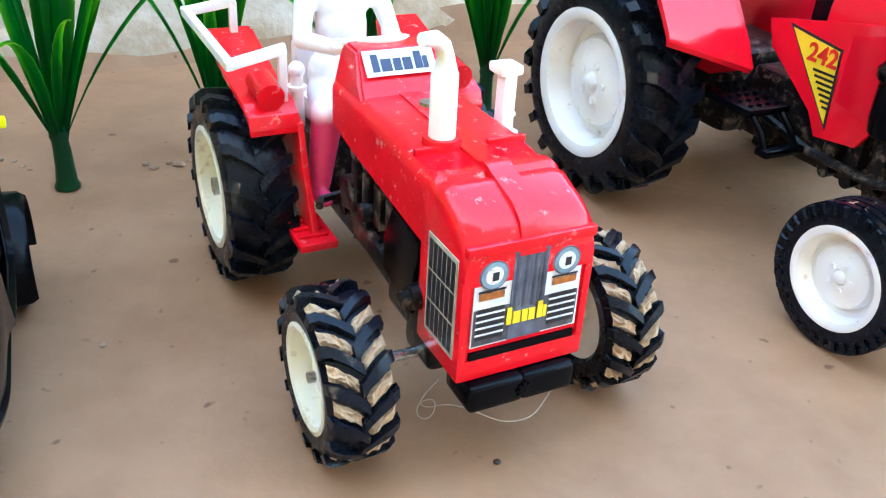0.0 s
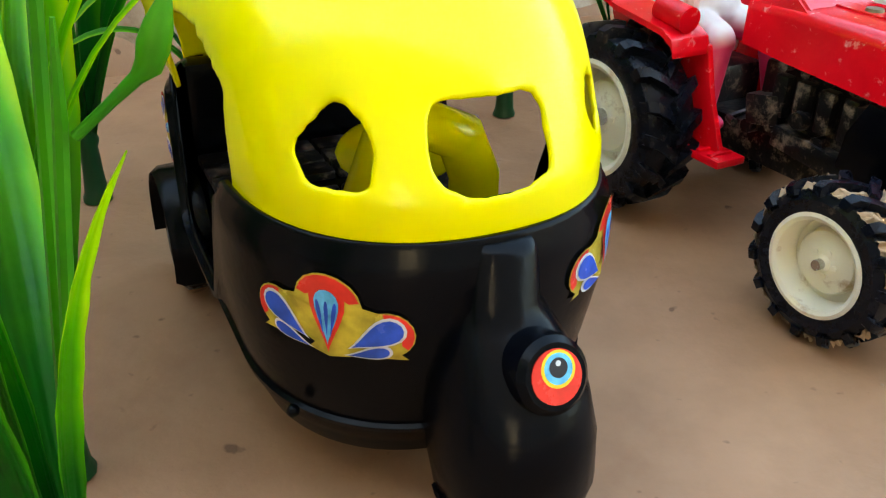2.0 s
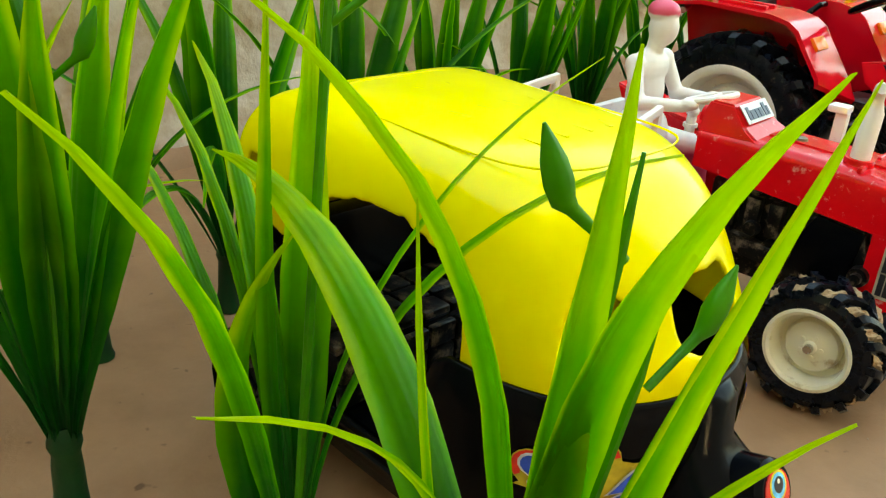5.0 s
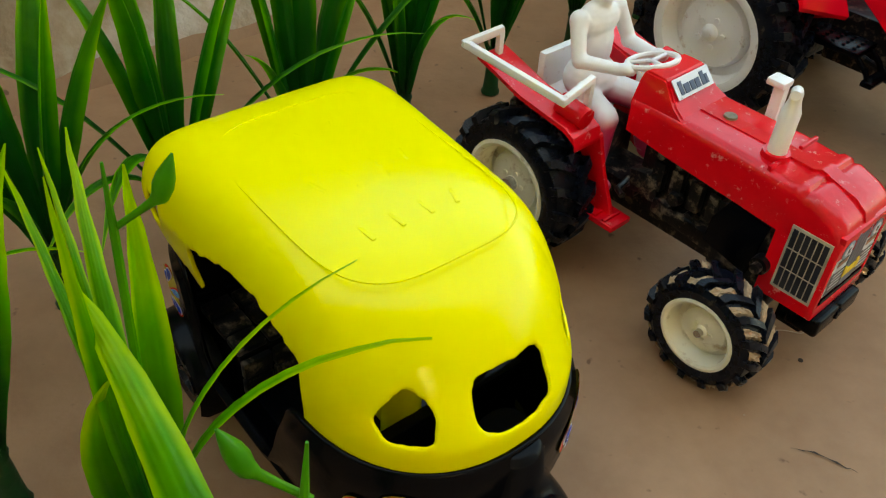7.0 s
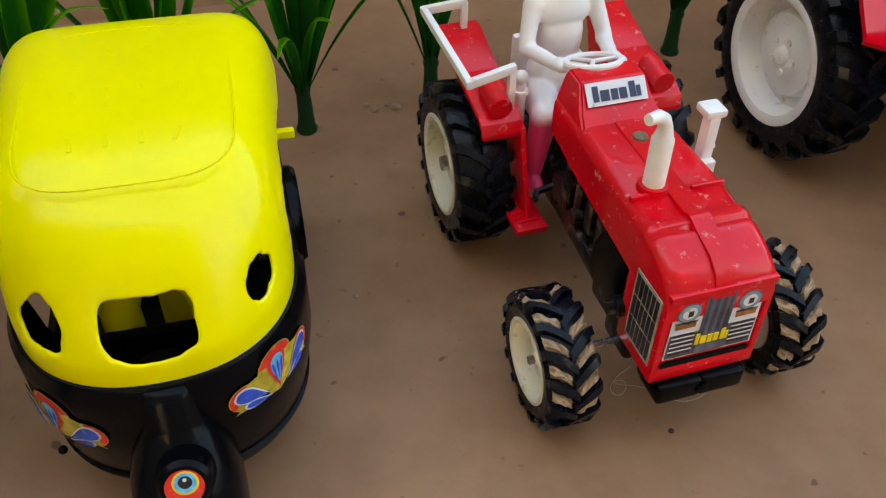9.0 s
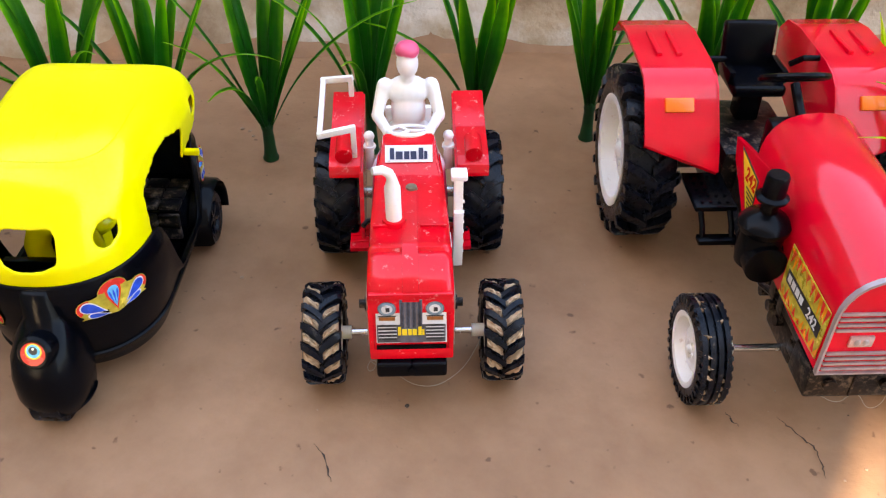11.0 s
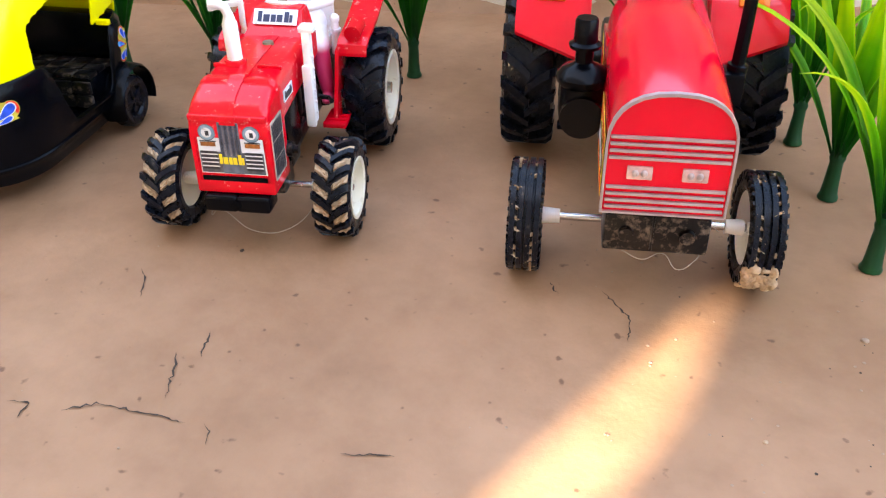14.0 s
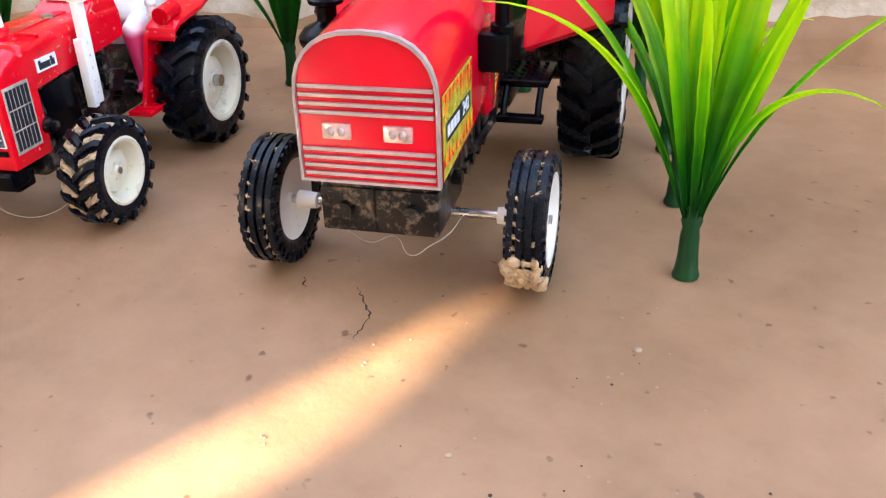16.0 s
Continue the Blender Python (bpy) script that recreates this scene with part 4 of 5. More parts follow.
        for k in range(7):
            z = -0.0010 - 0.0019 * k
            wd = 0.0108 - 0.0014 * k
            shape("plate_bar", rect(wd, 0.0009, (0.0062 + 0.0006 * k) * q, z), INK, plate, P @ Matrix.Translation((0, 0, 0.0005)), 0.0001)
    # front weight, axle, engine
    bm = bmesh.new()
    bx(bm, (0.1560, 0, 0.0400), (0.0180, 0.0400, 0.0160), 0.0014)
    bx(bm, (0.1480, 0, 0.0330), (0.0260, 0.0320, 0.0060), 0.001)
    for s in (-1, 1):
        cyl(bm, (0.160, s * 0.0115, 0.0405), (0.1672, s * 0.0115, 0.0405), 0.0034, 0.0028, 16)
    bx(bm, (0.1650, -0.0015, 0.0405), (0.0012, 0.0010, 0.0150), 0.0003)
    part("front_weight", bm, BLACK_DUSTY, T, "dusty black front weight block")
    bm = bmesh.new()
    cyl(bm, (0.129, -0.052, 0.0245), (0.129, 0.052, 0.0245), 0.0017, seg=12)
    part("front_axle", bm, STEEL, T, "bare steel front axle rod")
    bm = bmesh.new()
    for s in (-1, 1):
        cyl(bm, (0.129, s * 0.0345 - 0.002, 0.0245), (0.129, s * 0.0420 - 0.002, 0.0245), 0.0030, 0.0036, 16)
    part("axle_bush", bm, WHITE, T)
    bm = bmesh.new()
    bx(bm, (0.0900, 0, 0.0470), (0.1060, 0.0280, 0.0280), 0.002)
    bx(bm, (0.1240, 0, 0.0350), (0.0300, 0.0300, 0.0240), 0.002)
    bx(bm, (0.1440, 0, 0.0480), (0.0400, 0.0360, 0.0120), 0.002)
    bx(bm, (0.0050, 0, 0.0470), (0.0560, 0.0400, 0.0340), 0.004)
    cyl(bm, (0, -0.046, 0.046), (0, 0.046, 0.046), 0.0100, seg=20)
    for s in (-1, 1):
        for k in range(5):
            bx(bm, (0.084 + 0.010 * k, s * 0.0155, 0.0480), (0.0060, 0.0060, 0.0150), 0.001)
            cyl(bm, (0.084 + 0.010 * k, s * 0.0140, 0.0360), (0.084 + 0.010 * k, s * 0.0185, 0.0360), 0.0026, seg=12)
        tube(bm, [(0.050, s * 0.016, 0.044), (0.075, s * 0.020, 0.041), (0.105, s * 0.0185, 0.040), (0.125, s * 0.014, 0.045)], 0.0018, 8)
    islands(bm, "engine", "engine_fitting", BLACK_DUSTY, T, "dusty black moulded engine and gearbox", angle=30)
    # foot boards and steps
    for s in (-1, 1):
        bm = bmesh.new()
        bx(bm, (0.0500, s * 0.0310, 0.0530), (0.0300, 0.0200, 0.0028), 0.0007)
        for i in range(5):
            for j in range(4):
                cyl(bm, (0.039 + 0.0055 * i, s * (0.0245 + 0.0042 * j), 0.0542), (0.039 + 0.0055 * i, s * (0.0245 + 0.0042 * j), 0.0552), 0.0009, seg=6)
        for y in (0.0240, 0.0380):
            tube(bm, [(0.062, s * y, 0.0530), (0.070, s * y, 0.0470), (0.0730, s * y, 0.0420)], 0.0014, 8)
        bx(bm, (0.0735, s * 0.0310, 0.0415), (0.0060, 0.0190, 0.0028), 0.0008)
        part("foot_board", bm, BLACK, T)
    # exhaust
    bm = bmesh.new()
    bx(bm, (0.1080, 0.0275, 0.0790), (0.0130, 0.0110, 0.0140), 0.002)
    tube(bm, [(0.108, 0.0290, 0.078), (0.108, 0.0300, 0.088), (0.108, 0.0300, 0.0885), (0.108, 0.0305, 0.105), (0.1075, 0.0308, 0.121), (0.107, 0.0318, 0.129), (0.105, 0.0345, 0.134), (0.103, 0.0370, 0.1355)], 0.002, 14,
         [0.0042, 0.0042, 0.0028, 0.0026, 0.0026, 0.0026, 0.0026, 0.0026])
    part("exhaust_pipe", bm, BLACK, T, "black bent exhaust pipe")
    # air filter
    bm = bmesh.new()
    R = Matrix.Translation((0.1160, -0.0315, 0)) @ Matrix.Rotation(math.pi / 2, 4, "X")
    lathe(bm, [(0.0025, 0.062), (0.0085, 0.064), (0.0092, 0.069), (0.0092, 0.080), (0.0105, 0.0815), (0.0108, 0.0840), (0.0085, 0.0870), (0.0050, 0.0885), (0.0036, 0.0895), (0.0036, 0.0945), (0.0062, 0.0955), (0.0066, 0.0970), (0.0048, 0.0980), (0.0046, 0.1065), (0.0040, 0.1075)], 28, R)
    bmesh.ops.transform(bm, matrix=Matrix.Identity(4), verts=bm.verts[:])
    cyl(bm, (0.1160, -0.0315, 0.0690), (0.1160, -0.0180, 0.0690), 0.0060, seg=18)
    cyl(bm, (0.1120, -0.0310, 0.0690), (0.1265, -0.0310, 0.0690), 0.0085, 0.0088, 24)
    part("air_filter", bm, BLACK, T, "black bowl-shaped air filter")
    # fenders
    for s in (-1, 1):
        bm = bmesh.new()
        arc = [(0.0500, 0.0640), (0.0455, 0.0720), (0.0390, 0.0810), (0.0330, 0.0890), (0.0270, 0.0975), (0.0215, 0.1010), (0.0120, 0.1030), (-0.0250, 0.1040), (-0.0420, 0.1010), (-0.0500, 0.0930)]
        secs = []
        for y in (0.0290, 0.0300, 0.0400, 0.0520, 0.0620, 0.0640):
            t = (y - 0.029) / 0.035
            e = [(arc[0][0] - 0.008 * t, arc[0][1] + 0.011 * t), (arc[1][0] - 0.004 * t, arc[1][1] + 0.0055 * t), *arc[2:]]
            secs.append([(x, s * y, z) for x, z in e] + [(x - 0.0012, s * y, z - 0.0020) for x, z in e[::-1]])
        loft(bm, secs)
        prism(bm, arc + [(-0.0440, 0.0700), (0.0, 0.0560), (0.0300, 0.0560)], s * 0.0280, s * 0.0300, 0.0004)
        bm.verts.ensure_lookup_table()
        fen = part("fender", bm, RED2, T, "glossy red mudguard", angle=35)
        bm = bmesh.new()
        L = frame_at((0.0318, s * 0.0475, 0.0908), (0, 1, 0), (-0.60, 0, 0.8))
        bx(bm, L.translation, (0.0140, 0.0070, 0.0034), 0.0008, L.to_3x3().to_4x4())
        part("marker_lamp", bm, ORANGE, fen, "orange marker lamp")
        for k in range(2):
            bm = bmesh.new()
            bx(bm, (-0.008, s * (0.0430 + 0.010 * k), 0.1040), (0.0260, 0.0030, 0.0024), 0.0008)
            part("fender_rib", bm, RED2, fen)
        bm = bmesh.new()
        tube(bm, [(0.004, s * 0.0300, 0.1010), (0.004, s * 0.0200, 0.1010), (0.000, s * 0.0160, 0.0960)], 0.0016, 8)
        part("grab_bar", bm, BLACK, fen)
    # seat
    bm = bmesh.new()
    bx(bm, (-0.004, 0, 0.0850), (0.0280, 0.0270, 0.0060), 0.0022, seg=3)
    bx(bm, (-0.0200, 0, 0.0980), (0.0060, 0.0270, 0.0240), 0.0024, Matrix.Rotation(radians(-12), 4, "Y"), seg=3)
    for s in (-1, 1):
        bx(bm, (-0.006, s * 0.0135, 0.0900), (0.0200, 0.0035, 0.0070), 0.0014)
    bx(bm, (-0.004, 0, 0.0740), (0.0120, 0.0120, 0.0200), 0.002)
    part("seat", bm, BLACK, T, "black moulded seat with low back")
    # steering
    bm = bmesh.new()
    bx(bm, (0.0640, 0, 0.0880), (0.0100, 0.0340, 0.0260), 0.003)
    tube(bm, [(0.060, 0, 0.098), (0.044, 0, 0.108)], 0.0022, 10)
    S = pose(0.041, 0, 0.1100, 0, -58, 0) @ Matrix.Rotation(math.pi / 2, 4, "X")
    S = Matrix.Translation((0.041, 0, 0.1100)) @ Matrix.Rotation(radians(-30), 4, "Y") @ Matrix.Rotation(math.pi / 2, 4, "X")
    lathe(bm, [(0.0145 + 0.0016 * math.cos(a), 0.0016 * math.sin(a)) for a in [2 * math.pi * k / 8 for k in range(8)]], 36, S, closed=True)
    for a in (0.4, 2.5, 4.6):
        cyl(bm, S @ Vector((0, 0, 0)), S @ Vector((0.0145 * math.cos(a), 0, 0.0145 * math.sin(a))), 0.0013, seg=8)
    part("steering_wheel", bm, BLACK, T, "black steering wheel and column")
    # wheels
    wheel(T, 0.129, -0.0580, 0.0245, 0.0140, -1, 34, mud=0.55, ribbed=True, rim_r=0.66, seed=11, mat=WHITE)
    wheel(T, 0.129, 0.0525, 0.0245, 0.0140, 1, 34, mud=0.50, ribbed=True, rim_r=0.66, seed=12, mat=WHITE, lump=True)
    wheel(T, 0.0, -0.0700, 0.0460, 0.0270, -1, 20, mud=0.03, rim_r=0.62, seed=13, mat=WHITE)
    wheel(T, 0.0, 0.0690, 0.0460, 0.0270, 1, 20, mud=0.03, rim_r=0.62, seed=14, mat=WHITE)
    return T


build_large_tractor()


# ---- the rickshaw ----
OUTLINES = {}


def plan_table(w, front, back, cf, cb):
    key = tuple(round(q, 6) for q in (w, front, back, cf, cb))
    if key not in OUTLINES:
        a = np.linspace(0, 2 * np.pi, 6001)
        cs, sn = np.cos(a), np.sin(a)
        mid = -0.030
        n = np.where(cs > 0, cf, cb)
        x = mid + np.sign(cs) * np.abs(cs) ** (2 / n) * np.where(cs > 0, front - mid, mid - back)
        y = np.sign(sn) * np.abs(sn) ** (2 / n) * w
        s = np.concatenate([[0], np.cumsum(np.hypot(np.diff(x), np.diff(y)))])
        OUTLINES[key] = (s, x, y)
    return OUTLINES[key]


def plan(u, w, front, back, cf=2.3, cb=9.0):
    """Outline of the rickshaw seen from above, by the share u of the way round (0: front centre, going to +y)."""
    s, x, y = plan_table(w, front, back, cf, cb)
    q = (u % 1.0) * s[-1]
    return float(np.interp(q, s, x)), float(np.interp(q, s, y))


def fan_sticker(parent, place, scale=1.0, name="fan_sticker"):
    """Printed peacock-fan sticker. place(x, y, lift) gives a point on the curved skin."""
    def piece(outline, mat, lift, par):
        bm = bmesh.new()
        n = len(outline)
        cx, cy = sum(p[0] for p in outline) / n, sum(p[1] for p in outline) / n
        rings = [[bm.verts.new(place(cx + (x - cx) * k, cy + (y - cy) * k, lift)) for x, y in outline] for k in (1.0, 0.66, 0.33)]
        c = bm.verts.new(place(cx, cy, lift))
        for a, b in zip(rings, rings[1:]):
            for k in range(n):
                bm.faces.new((a[k], a[(k + 1) % n], b[(k + 1) % n], b[k]))
        for k in range(n):
            bm.faces.new((rings[-1][k], rings[-1][(k + 1) % n], c))
        return part(name if par is parent else "print", bm, mat, par, "gold fan sticker with red and blue petals" if par is parent else "")
    s = scale

    def lobes(g):
        pts = [(-0.0125 * s, -0.0045 * s), (0.0, -0.0060 * s), (0.0125 * s, -0.0045 * s)]
        for cx, cy, r, a0, a1 in ((0.0093, 0.0002, 0.0042, -60, 110), (0.0, 0.0042, 0.0056, 5, 175), (-0.0093, 0.0002, 0.0042, 70, 240)):
            for k in range(9):
                a = radians(a0 + (a1 - a0) * k / 8)
                pts.append((s * (cx + r * g * math.cos(a)), s * (cy + r * g * math.sin(a))))
        return pts
    base = piece(lobes(1.0), GOLD, 0.00015, parent)
    for cx, cy, r, a0, a1 in ((0.0093, 0.0002, 0.0042, -40, 100), (0.0, 0.0042, 0.0056, 15, 165), (-0.0093, 0.0002, 0.0042, 80, 220)):
        arc = [radians(a0 + (a1 - a0) * k / 8) for k in range(9)]
        piece([(s * (cx + r * 0.95 * math.cos(a)), s * (cy + r * 0.95 * math.sin(a))) for a in arc] + [(s * (cx + r * 0.66 * math.cos(a)), s * (cy + r * 0.66 * math.sin(a))) for a in arc[::-1]], REDP, 0.0003, base)

    def drop(x, y, w, h, turn):
        out = []
        for k in range(20):
            a = 2 * math.pi * k / 20
            px, py = w * math.sin(a) * (1 + math.cos(a)) * 0.65, h * math.cos(a)
            t = radians(turn)
            out.append((s * (x + px * math.cos(t) - py * math.sin(t)), s * (y + px * math.sin(t) + py * math.cos(t))))
        return out
    piece(drop(0, 0.0016, 0.0035, 0.0066, 0), REDP, 0.0004, base)
    piece(drop(0, 0.0019, 0.0024, 0.0052, 0), SKYBLUE, 0.0006, base)
    for q in (-1, 0, 1):
        piece(drop(q * 0.0010, 0.0016, 0.0004, 0.0036, -q * 8), BLUE, 0.0008, base)
    for q in (-1, 1):
        piece(drop(q * 0.0074, -0.0004, 0.0030, 0.0052, -q * 56), LABEL, 0.0004, base)
        piece(drop(q * 0.0075, -0.0003, 0.0025, 0.0046, -q * 56), BLUE, 0.0006, base)
        piece(drop(q * 0.0062, -0.0037, 0.0016, 0.0040, -q * 74), LABEL, 0.0004, base)
        piece(drop(q * 0.0063, -0.0036, 0.0012, 0.0034, -q * 74), BLUE, 0.0006, base)
    return base


def build_rickshaw():
    T = thing("toy_auto_rickshaw", -0.0525, 0.206, -64.5, "black plastic toy auto rickshaw with a yellow canopy", "toy rickshaw", "toys on the ground")
    # yellow canopy: a skin over height levels with windows and doorways left open
    NU = 300
    levels = [(0.0620, 0.0), (0.0635, 0.0), (0.0668, 0.0), (0.0705, 0.0), (0.0740, 0.002), (0.0780, 0.006), (0.0820, 0.012), (0.0860, 0.020), (0.0895, 0.032), (0.0930, 0.050), (0.0962, 0.075), (0.0990, 0.108), (0.1014, 0.155), (0.1034, 0.215), (0.1050, 0.300), (0.1061, 0.420), (0.1067, 0.60), (0.1070, 0.80)]
    finer = []
    for (z, i), (z1, i1) in zip(levels, levels[1:]):
        finer += [(z, i)] + ([((z + z1) / 2, (i + i1) / 2 - (0.0006 if i1 > i else 0))] if 0.063 < z < 0.0925 else [])
    levels = finer + [levels[-1]]

    def skin(u, z, inset, out=0.0):
        x, y = plan(u, 0.0385 + out, 0.0125 + out, -0.1185 - out)
        t = min(1, max(0, (-0.020 - x) / 0.080))
        y *= 1 + 0.14 * t * min(1, max(0, (z - 0.066) / 0.02))      # the roof widens to the rear
        if x > -0.035:                                          # raked windscreen
            x -= 0.42 * max(0, z - 0.070) * min(1, (x + 0.035) / 0.035)
        return -0.056 + (x + 0.056) * (1 - inset), y * (1 - inset), z
    rnd = random.Random(5)

    def open_face(u, z):
        x, y, _ = skin(u, z, 0)
        if x > -0.03:
            for y0, y1, z0, z1, p in ((-0.0107, 0.0122, 0.0713, 0.0858, 6), (-0.0316, -0.0208, 0.0716, 0.0852, 4.0), (0.0255, 0.0332, 0.0748, 0.0832, 2.6)):
                clipped = y < -0.0208 and (-y - 0.0208) / 0.0108 + (z - 0.0716) / 0.0136 > 1.50
                if not clipped and abs((2 * y - y0 - y1) / (y1 - y0)) ** p + abs((2 * z - z0 - z1) / (z1 - z0)) ** p < 1:
                    return True
        if -0.080 < x < -0.027 and abs(y) > 0.030:   # doorways
            if z < 0.0895 - 0.007 * ((x + 0.054) / 0.027) ** 2:
                return True
        if -0.117 < x < -0.080 and abs(y) > 0.030 and z < 0.0655 + 0.30 * (-0.080 - x):    # cut-away rear quarter
            return True
        if -0.105 < x < -0.096 and abs(y) > 0.030 and 0.0790 < z < 0.0890:    # slot in the rear quarter
            return True
        return False
    bm = bmesh.new()
    rings = []
    for z, ins in levels:
        row = []
        for k in range(NU):
            x, y, zz = skin(k / NU, z, ins)
            row.append(bm.verts.new((x, y, zz)))
        rings.append(row)
    top = bm.verts.new((-0.052, 0, 0.1072))
    for j in range(len(levels) - 1):
        zc = (levels[j][0] + levels[j + 1][0]) / 2
        for k in range(NU):
            if not open_face((k + 0.5) / NU, zc):
                bm.faces.new((rings[j][k], rings[j][(k + 1) % NU], rings[j + 1][(k + 1) % NU], rings[j + 1][k]))
    for k in range(NU):
        bm.faces.new((rings[-1][k], rings[-1][(k + 1) % NU], top))
    loose = [v for v in bm.verts if not v.link_faces]
    bmesh.ops.delete(bm, geom=loose, context="VERTS")
    for _ in range(4):     # smooth run of the trimmed edges
        moved = {}
        for v in bm.verts:
            if v.is_boundary and v.co.z > 0.0625:
                near = [e.other_vert(v).co for e in v.link_edges if e.is_boundary]
                if len(near) == 2:
                    moved[v] = v.co * 0.5 + (near[0] + near[1]) * 0.25
        for v, p in moved.items():
            v.co = p
    for v in bm.verts:     # ragged, knife-trimmed edges of the openings
        if v.is_boundary and v.co.z > 0.064:
            v.co += Vector((rnd.uniform(-1, 1), rnd.uniform(-1, 1), rnd.uniform(-1, 1))) * 0.00030
    can = part("canopy", bm, YELLOW, T, "bright yellow canopy with roughly trimmed window openings", angle=60)
    so = can.modifiers.new("thickness", "SOLIDIFY")
    so.thickness, so.offset = 0.0013, -1
    bv = can.modifiers.new("soft", "SUBSURF")
    bv.levels, bv.render_levels = 1, 1
    # trimming tabs left at the rear corner
    bm = bmesh.new()
    bx(bm, (-0.0850, 0.0420, 0.0670), (0.0030, 0.0075, 0.0030), 0.0008)
    part("trim_tab", bm, YELLOW, T)
    # raised oval and bars moulded in the roof
    bm = bmesh.new()
    rim = [(-0.055 + 0.040 * math.copysign(abs(math.cos(t)) ** 0.5, math.cos(t)), 0.0285 * math.copysign(abs(math.sin(t)) ** 0.5, math.sin(t)), 0.1057 - 0.0018 * max(0, abs(math.sin(t)) - 0.6)) for t in [2 * math.pi * k / 64 for k in range(65)]]
    tube(bm, rim, 0.0003, 6)
    rr = random.Random(2)
    for i in range(3):
        for j in range(4):
            f2 = ((0.022 * i - 0.022) / 0.0625) ** 2 + ((-0.0135 + 0.009 * j) / 0.044) ** 2
            bx(bm, (-0.078 + 0.022 * i, -0.0135 + 0.009 * j, 0.1069 - 0.0031 * f2), (0.0060, 0.0012, 0.0005), 0.0002, Matrix.Rotation(radians(rr.uniform(-25, 25)), 4, "Z"))
    part("roof_relief", bm, YELLOW, can)
    # black tub
    bm = bmesh.new()

    def tub(u, z, extra=0.0):
        f = min(1, max(0, (z - 0.012) / 0.03))
        return plan(u, 0.0350 + 0.0065 * min(f, 1.2 - f * 0.2) ** 0.6 + extra, 0.006 + 0.0095 * f ** 0.6 + extra, -0.1160 - 0.006 * f - extra, 2.2, 5.0)
    zl = [0.0110, 0.0150, 0.0190, 0.0196, 0.0212, 0.0218, 0.0260, 0.0300, 0.0360, 0.0420, 0.0480, 0.0540, 0.0600, 0.0624, 0.0634]
    rings = []
    for j, z in enumerate(zl):
        row = []
        for k in range(96):
            u = k / 96
            x, y = tub(u, z, 0.0010 if j in (3, 4) else (-0.0016 if j >= 13 else 0))
            zz = z
            if z > 0.027 and x < -0.030:      # doorway sills dip
                t = min(1, max(0, (-0.030 - x) / 0.016)) * min(1, max(0, (x + 0.098) / 0.014))
                t = t * t * (3 - 2 * t)
                if abs(y) > 0.028:
                    zz = z + (0.0265 + 0.05 * (z - 0.027) - z) * t
            row.append(bm.verts.new((x, y, zz)))
        rings.append(row)
    for a, b in zip(rings, rings[1:]):
        for k in range(96):
            bm.faces.new((a[k], a[(k + 1) % 96], b[(k + 1) % 96], b[k]))
    bm.faces.new(rings[0][::-1])
    body = part("body", bm, BLACK, T, "glossy black moulded lower body", angle=50)
    so = body.modifiers.new("thickness", "SOLIDIFY")
    so.thickness, so.offset = 0.0014, -1
    # front mudguard, neck and headlamp
    bm = bmesh.new()
    secs = []
    for z, x0, x1, w in ((0.0050, 0.008, 0.0300, 0.0105), (0.0090, 0.004, 0.0345, 0.0136), (0.0180, 0.002, 0.0368, 0.0150), (0.0280, 0.000, 0.0360, 0.0150), (0.0360, 0.000, 0.0330, 0.0140), (0.0420, 0.000, 0.0280, 0.0120), (0.0470, 0.000, 0.0215, 0.0098), (0.0500, 0.000, 0.0185, 0.0085), (0.0600, 0.000, 0.0175, 0.0078), (0.0622, 0.000, 0.0150, 0.0074)):
        ring = []
        for k in range(28):
            a = 2 * math.pi * k / 28
            c, s = math.cos(a), math.sin(a)
            ring.append(((x0 + x1) / 2 + (x1 - x0) / 2 * math.copysign(abs(c) ** 0.8, c), 0.001 + w * math.copysign(abs(s) ** 0.8, s), z))
        secs.append(ring)
    loft(bm, secs)
    nose = part("front_mudguard", bm, BLACK, T, "rounded black front mudguard", angle=50)
    bm = bmesh.new()
    ax = Vector((0.90, 0, 0.42)).normalized()
    c0 = Vector((0.0150, 0.0024, 0.0362))
    cyl(bm, c0, c0 + ax * 0.0165, 0.0092, 0.0072, 28)
    cyl(bm, c0 + ax * 0.0165, c0 + ax * 0.0178, 0.0072, 0.0060, 28)
    lamp = part("headlamp", bm, BLACK, nose)
    E_ = frame_at(c0 + ax * 0.0178, (0, 1, 0), (-0.42, 0, 0.90))
    shape("lamp_sticker", disc(0.0050, 0, 0), REDP, lamp, E_, label="round red printed lamp sticker")
    for r, y, m_, d in ((0.0034, 0.0013, YINK, 0.0003), (0.0028, 0.0014, SKYBLUE, 0.0004), (0.0018, 0.0016, INK, 0.0005), (0.0005, 0.0024, LABEL, 0.0006)):
        shape("lamp_print", disc(r, 0.0004, y), m_, lamp, E_ @ Matrix.Translation((0, 0, d)), 0.0001)
    # seam line round the mudguard and the moulding pip
    bm = bmesh.new()
    tube(bm, [(0.0190 + 0.0158 * math.cos(a), 0.001 + 0.0140 * math.sin(a), 0.0095) for a in [-1.9 + 3.8 * k / 24 for k in range(25)]], 0.0007, 6)
    part("mould_seam", bm, BLACK, nose)
    bm = bmesh.new()
    ball(bm, (-0.0045, -0.0352, 0.0222), 0.0014, 10)
    part("mould_pip", bm, BLACK, T)
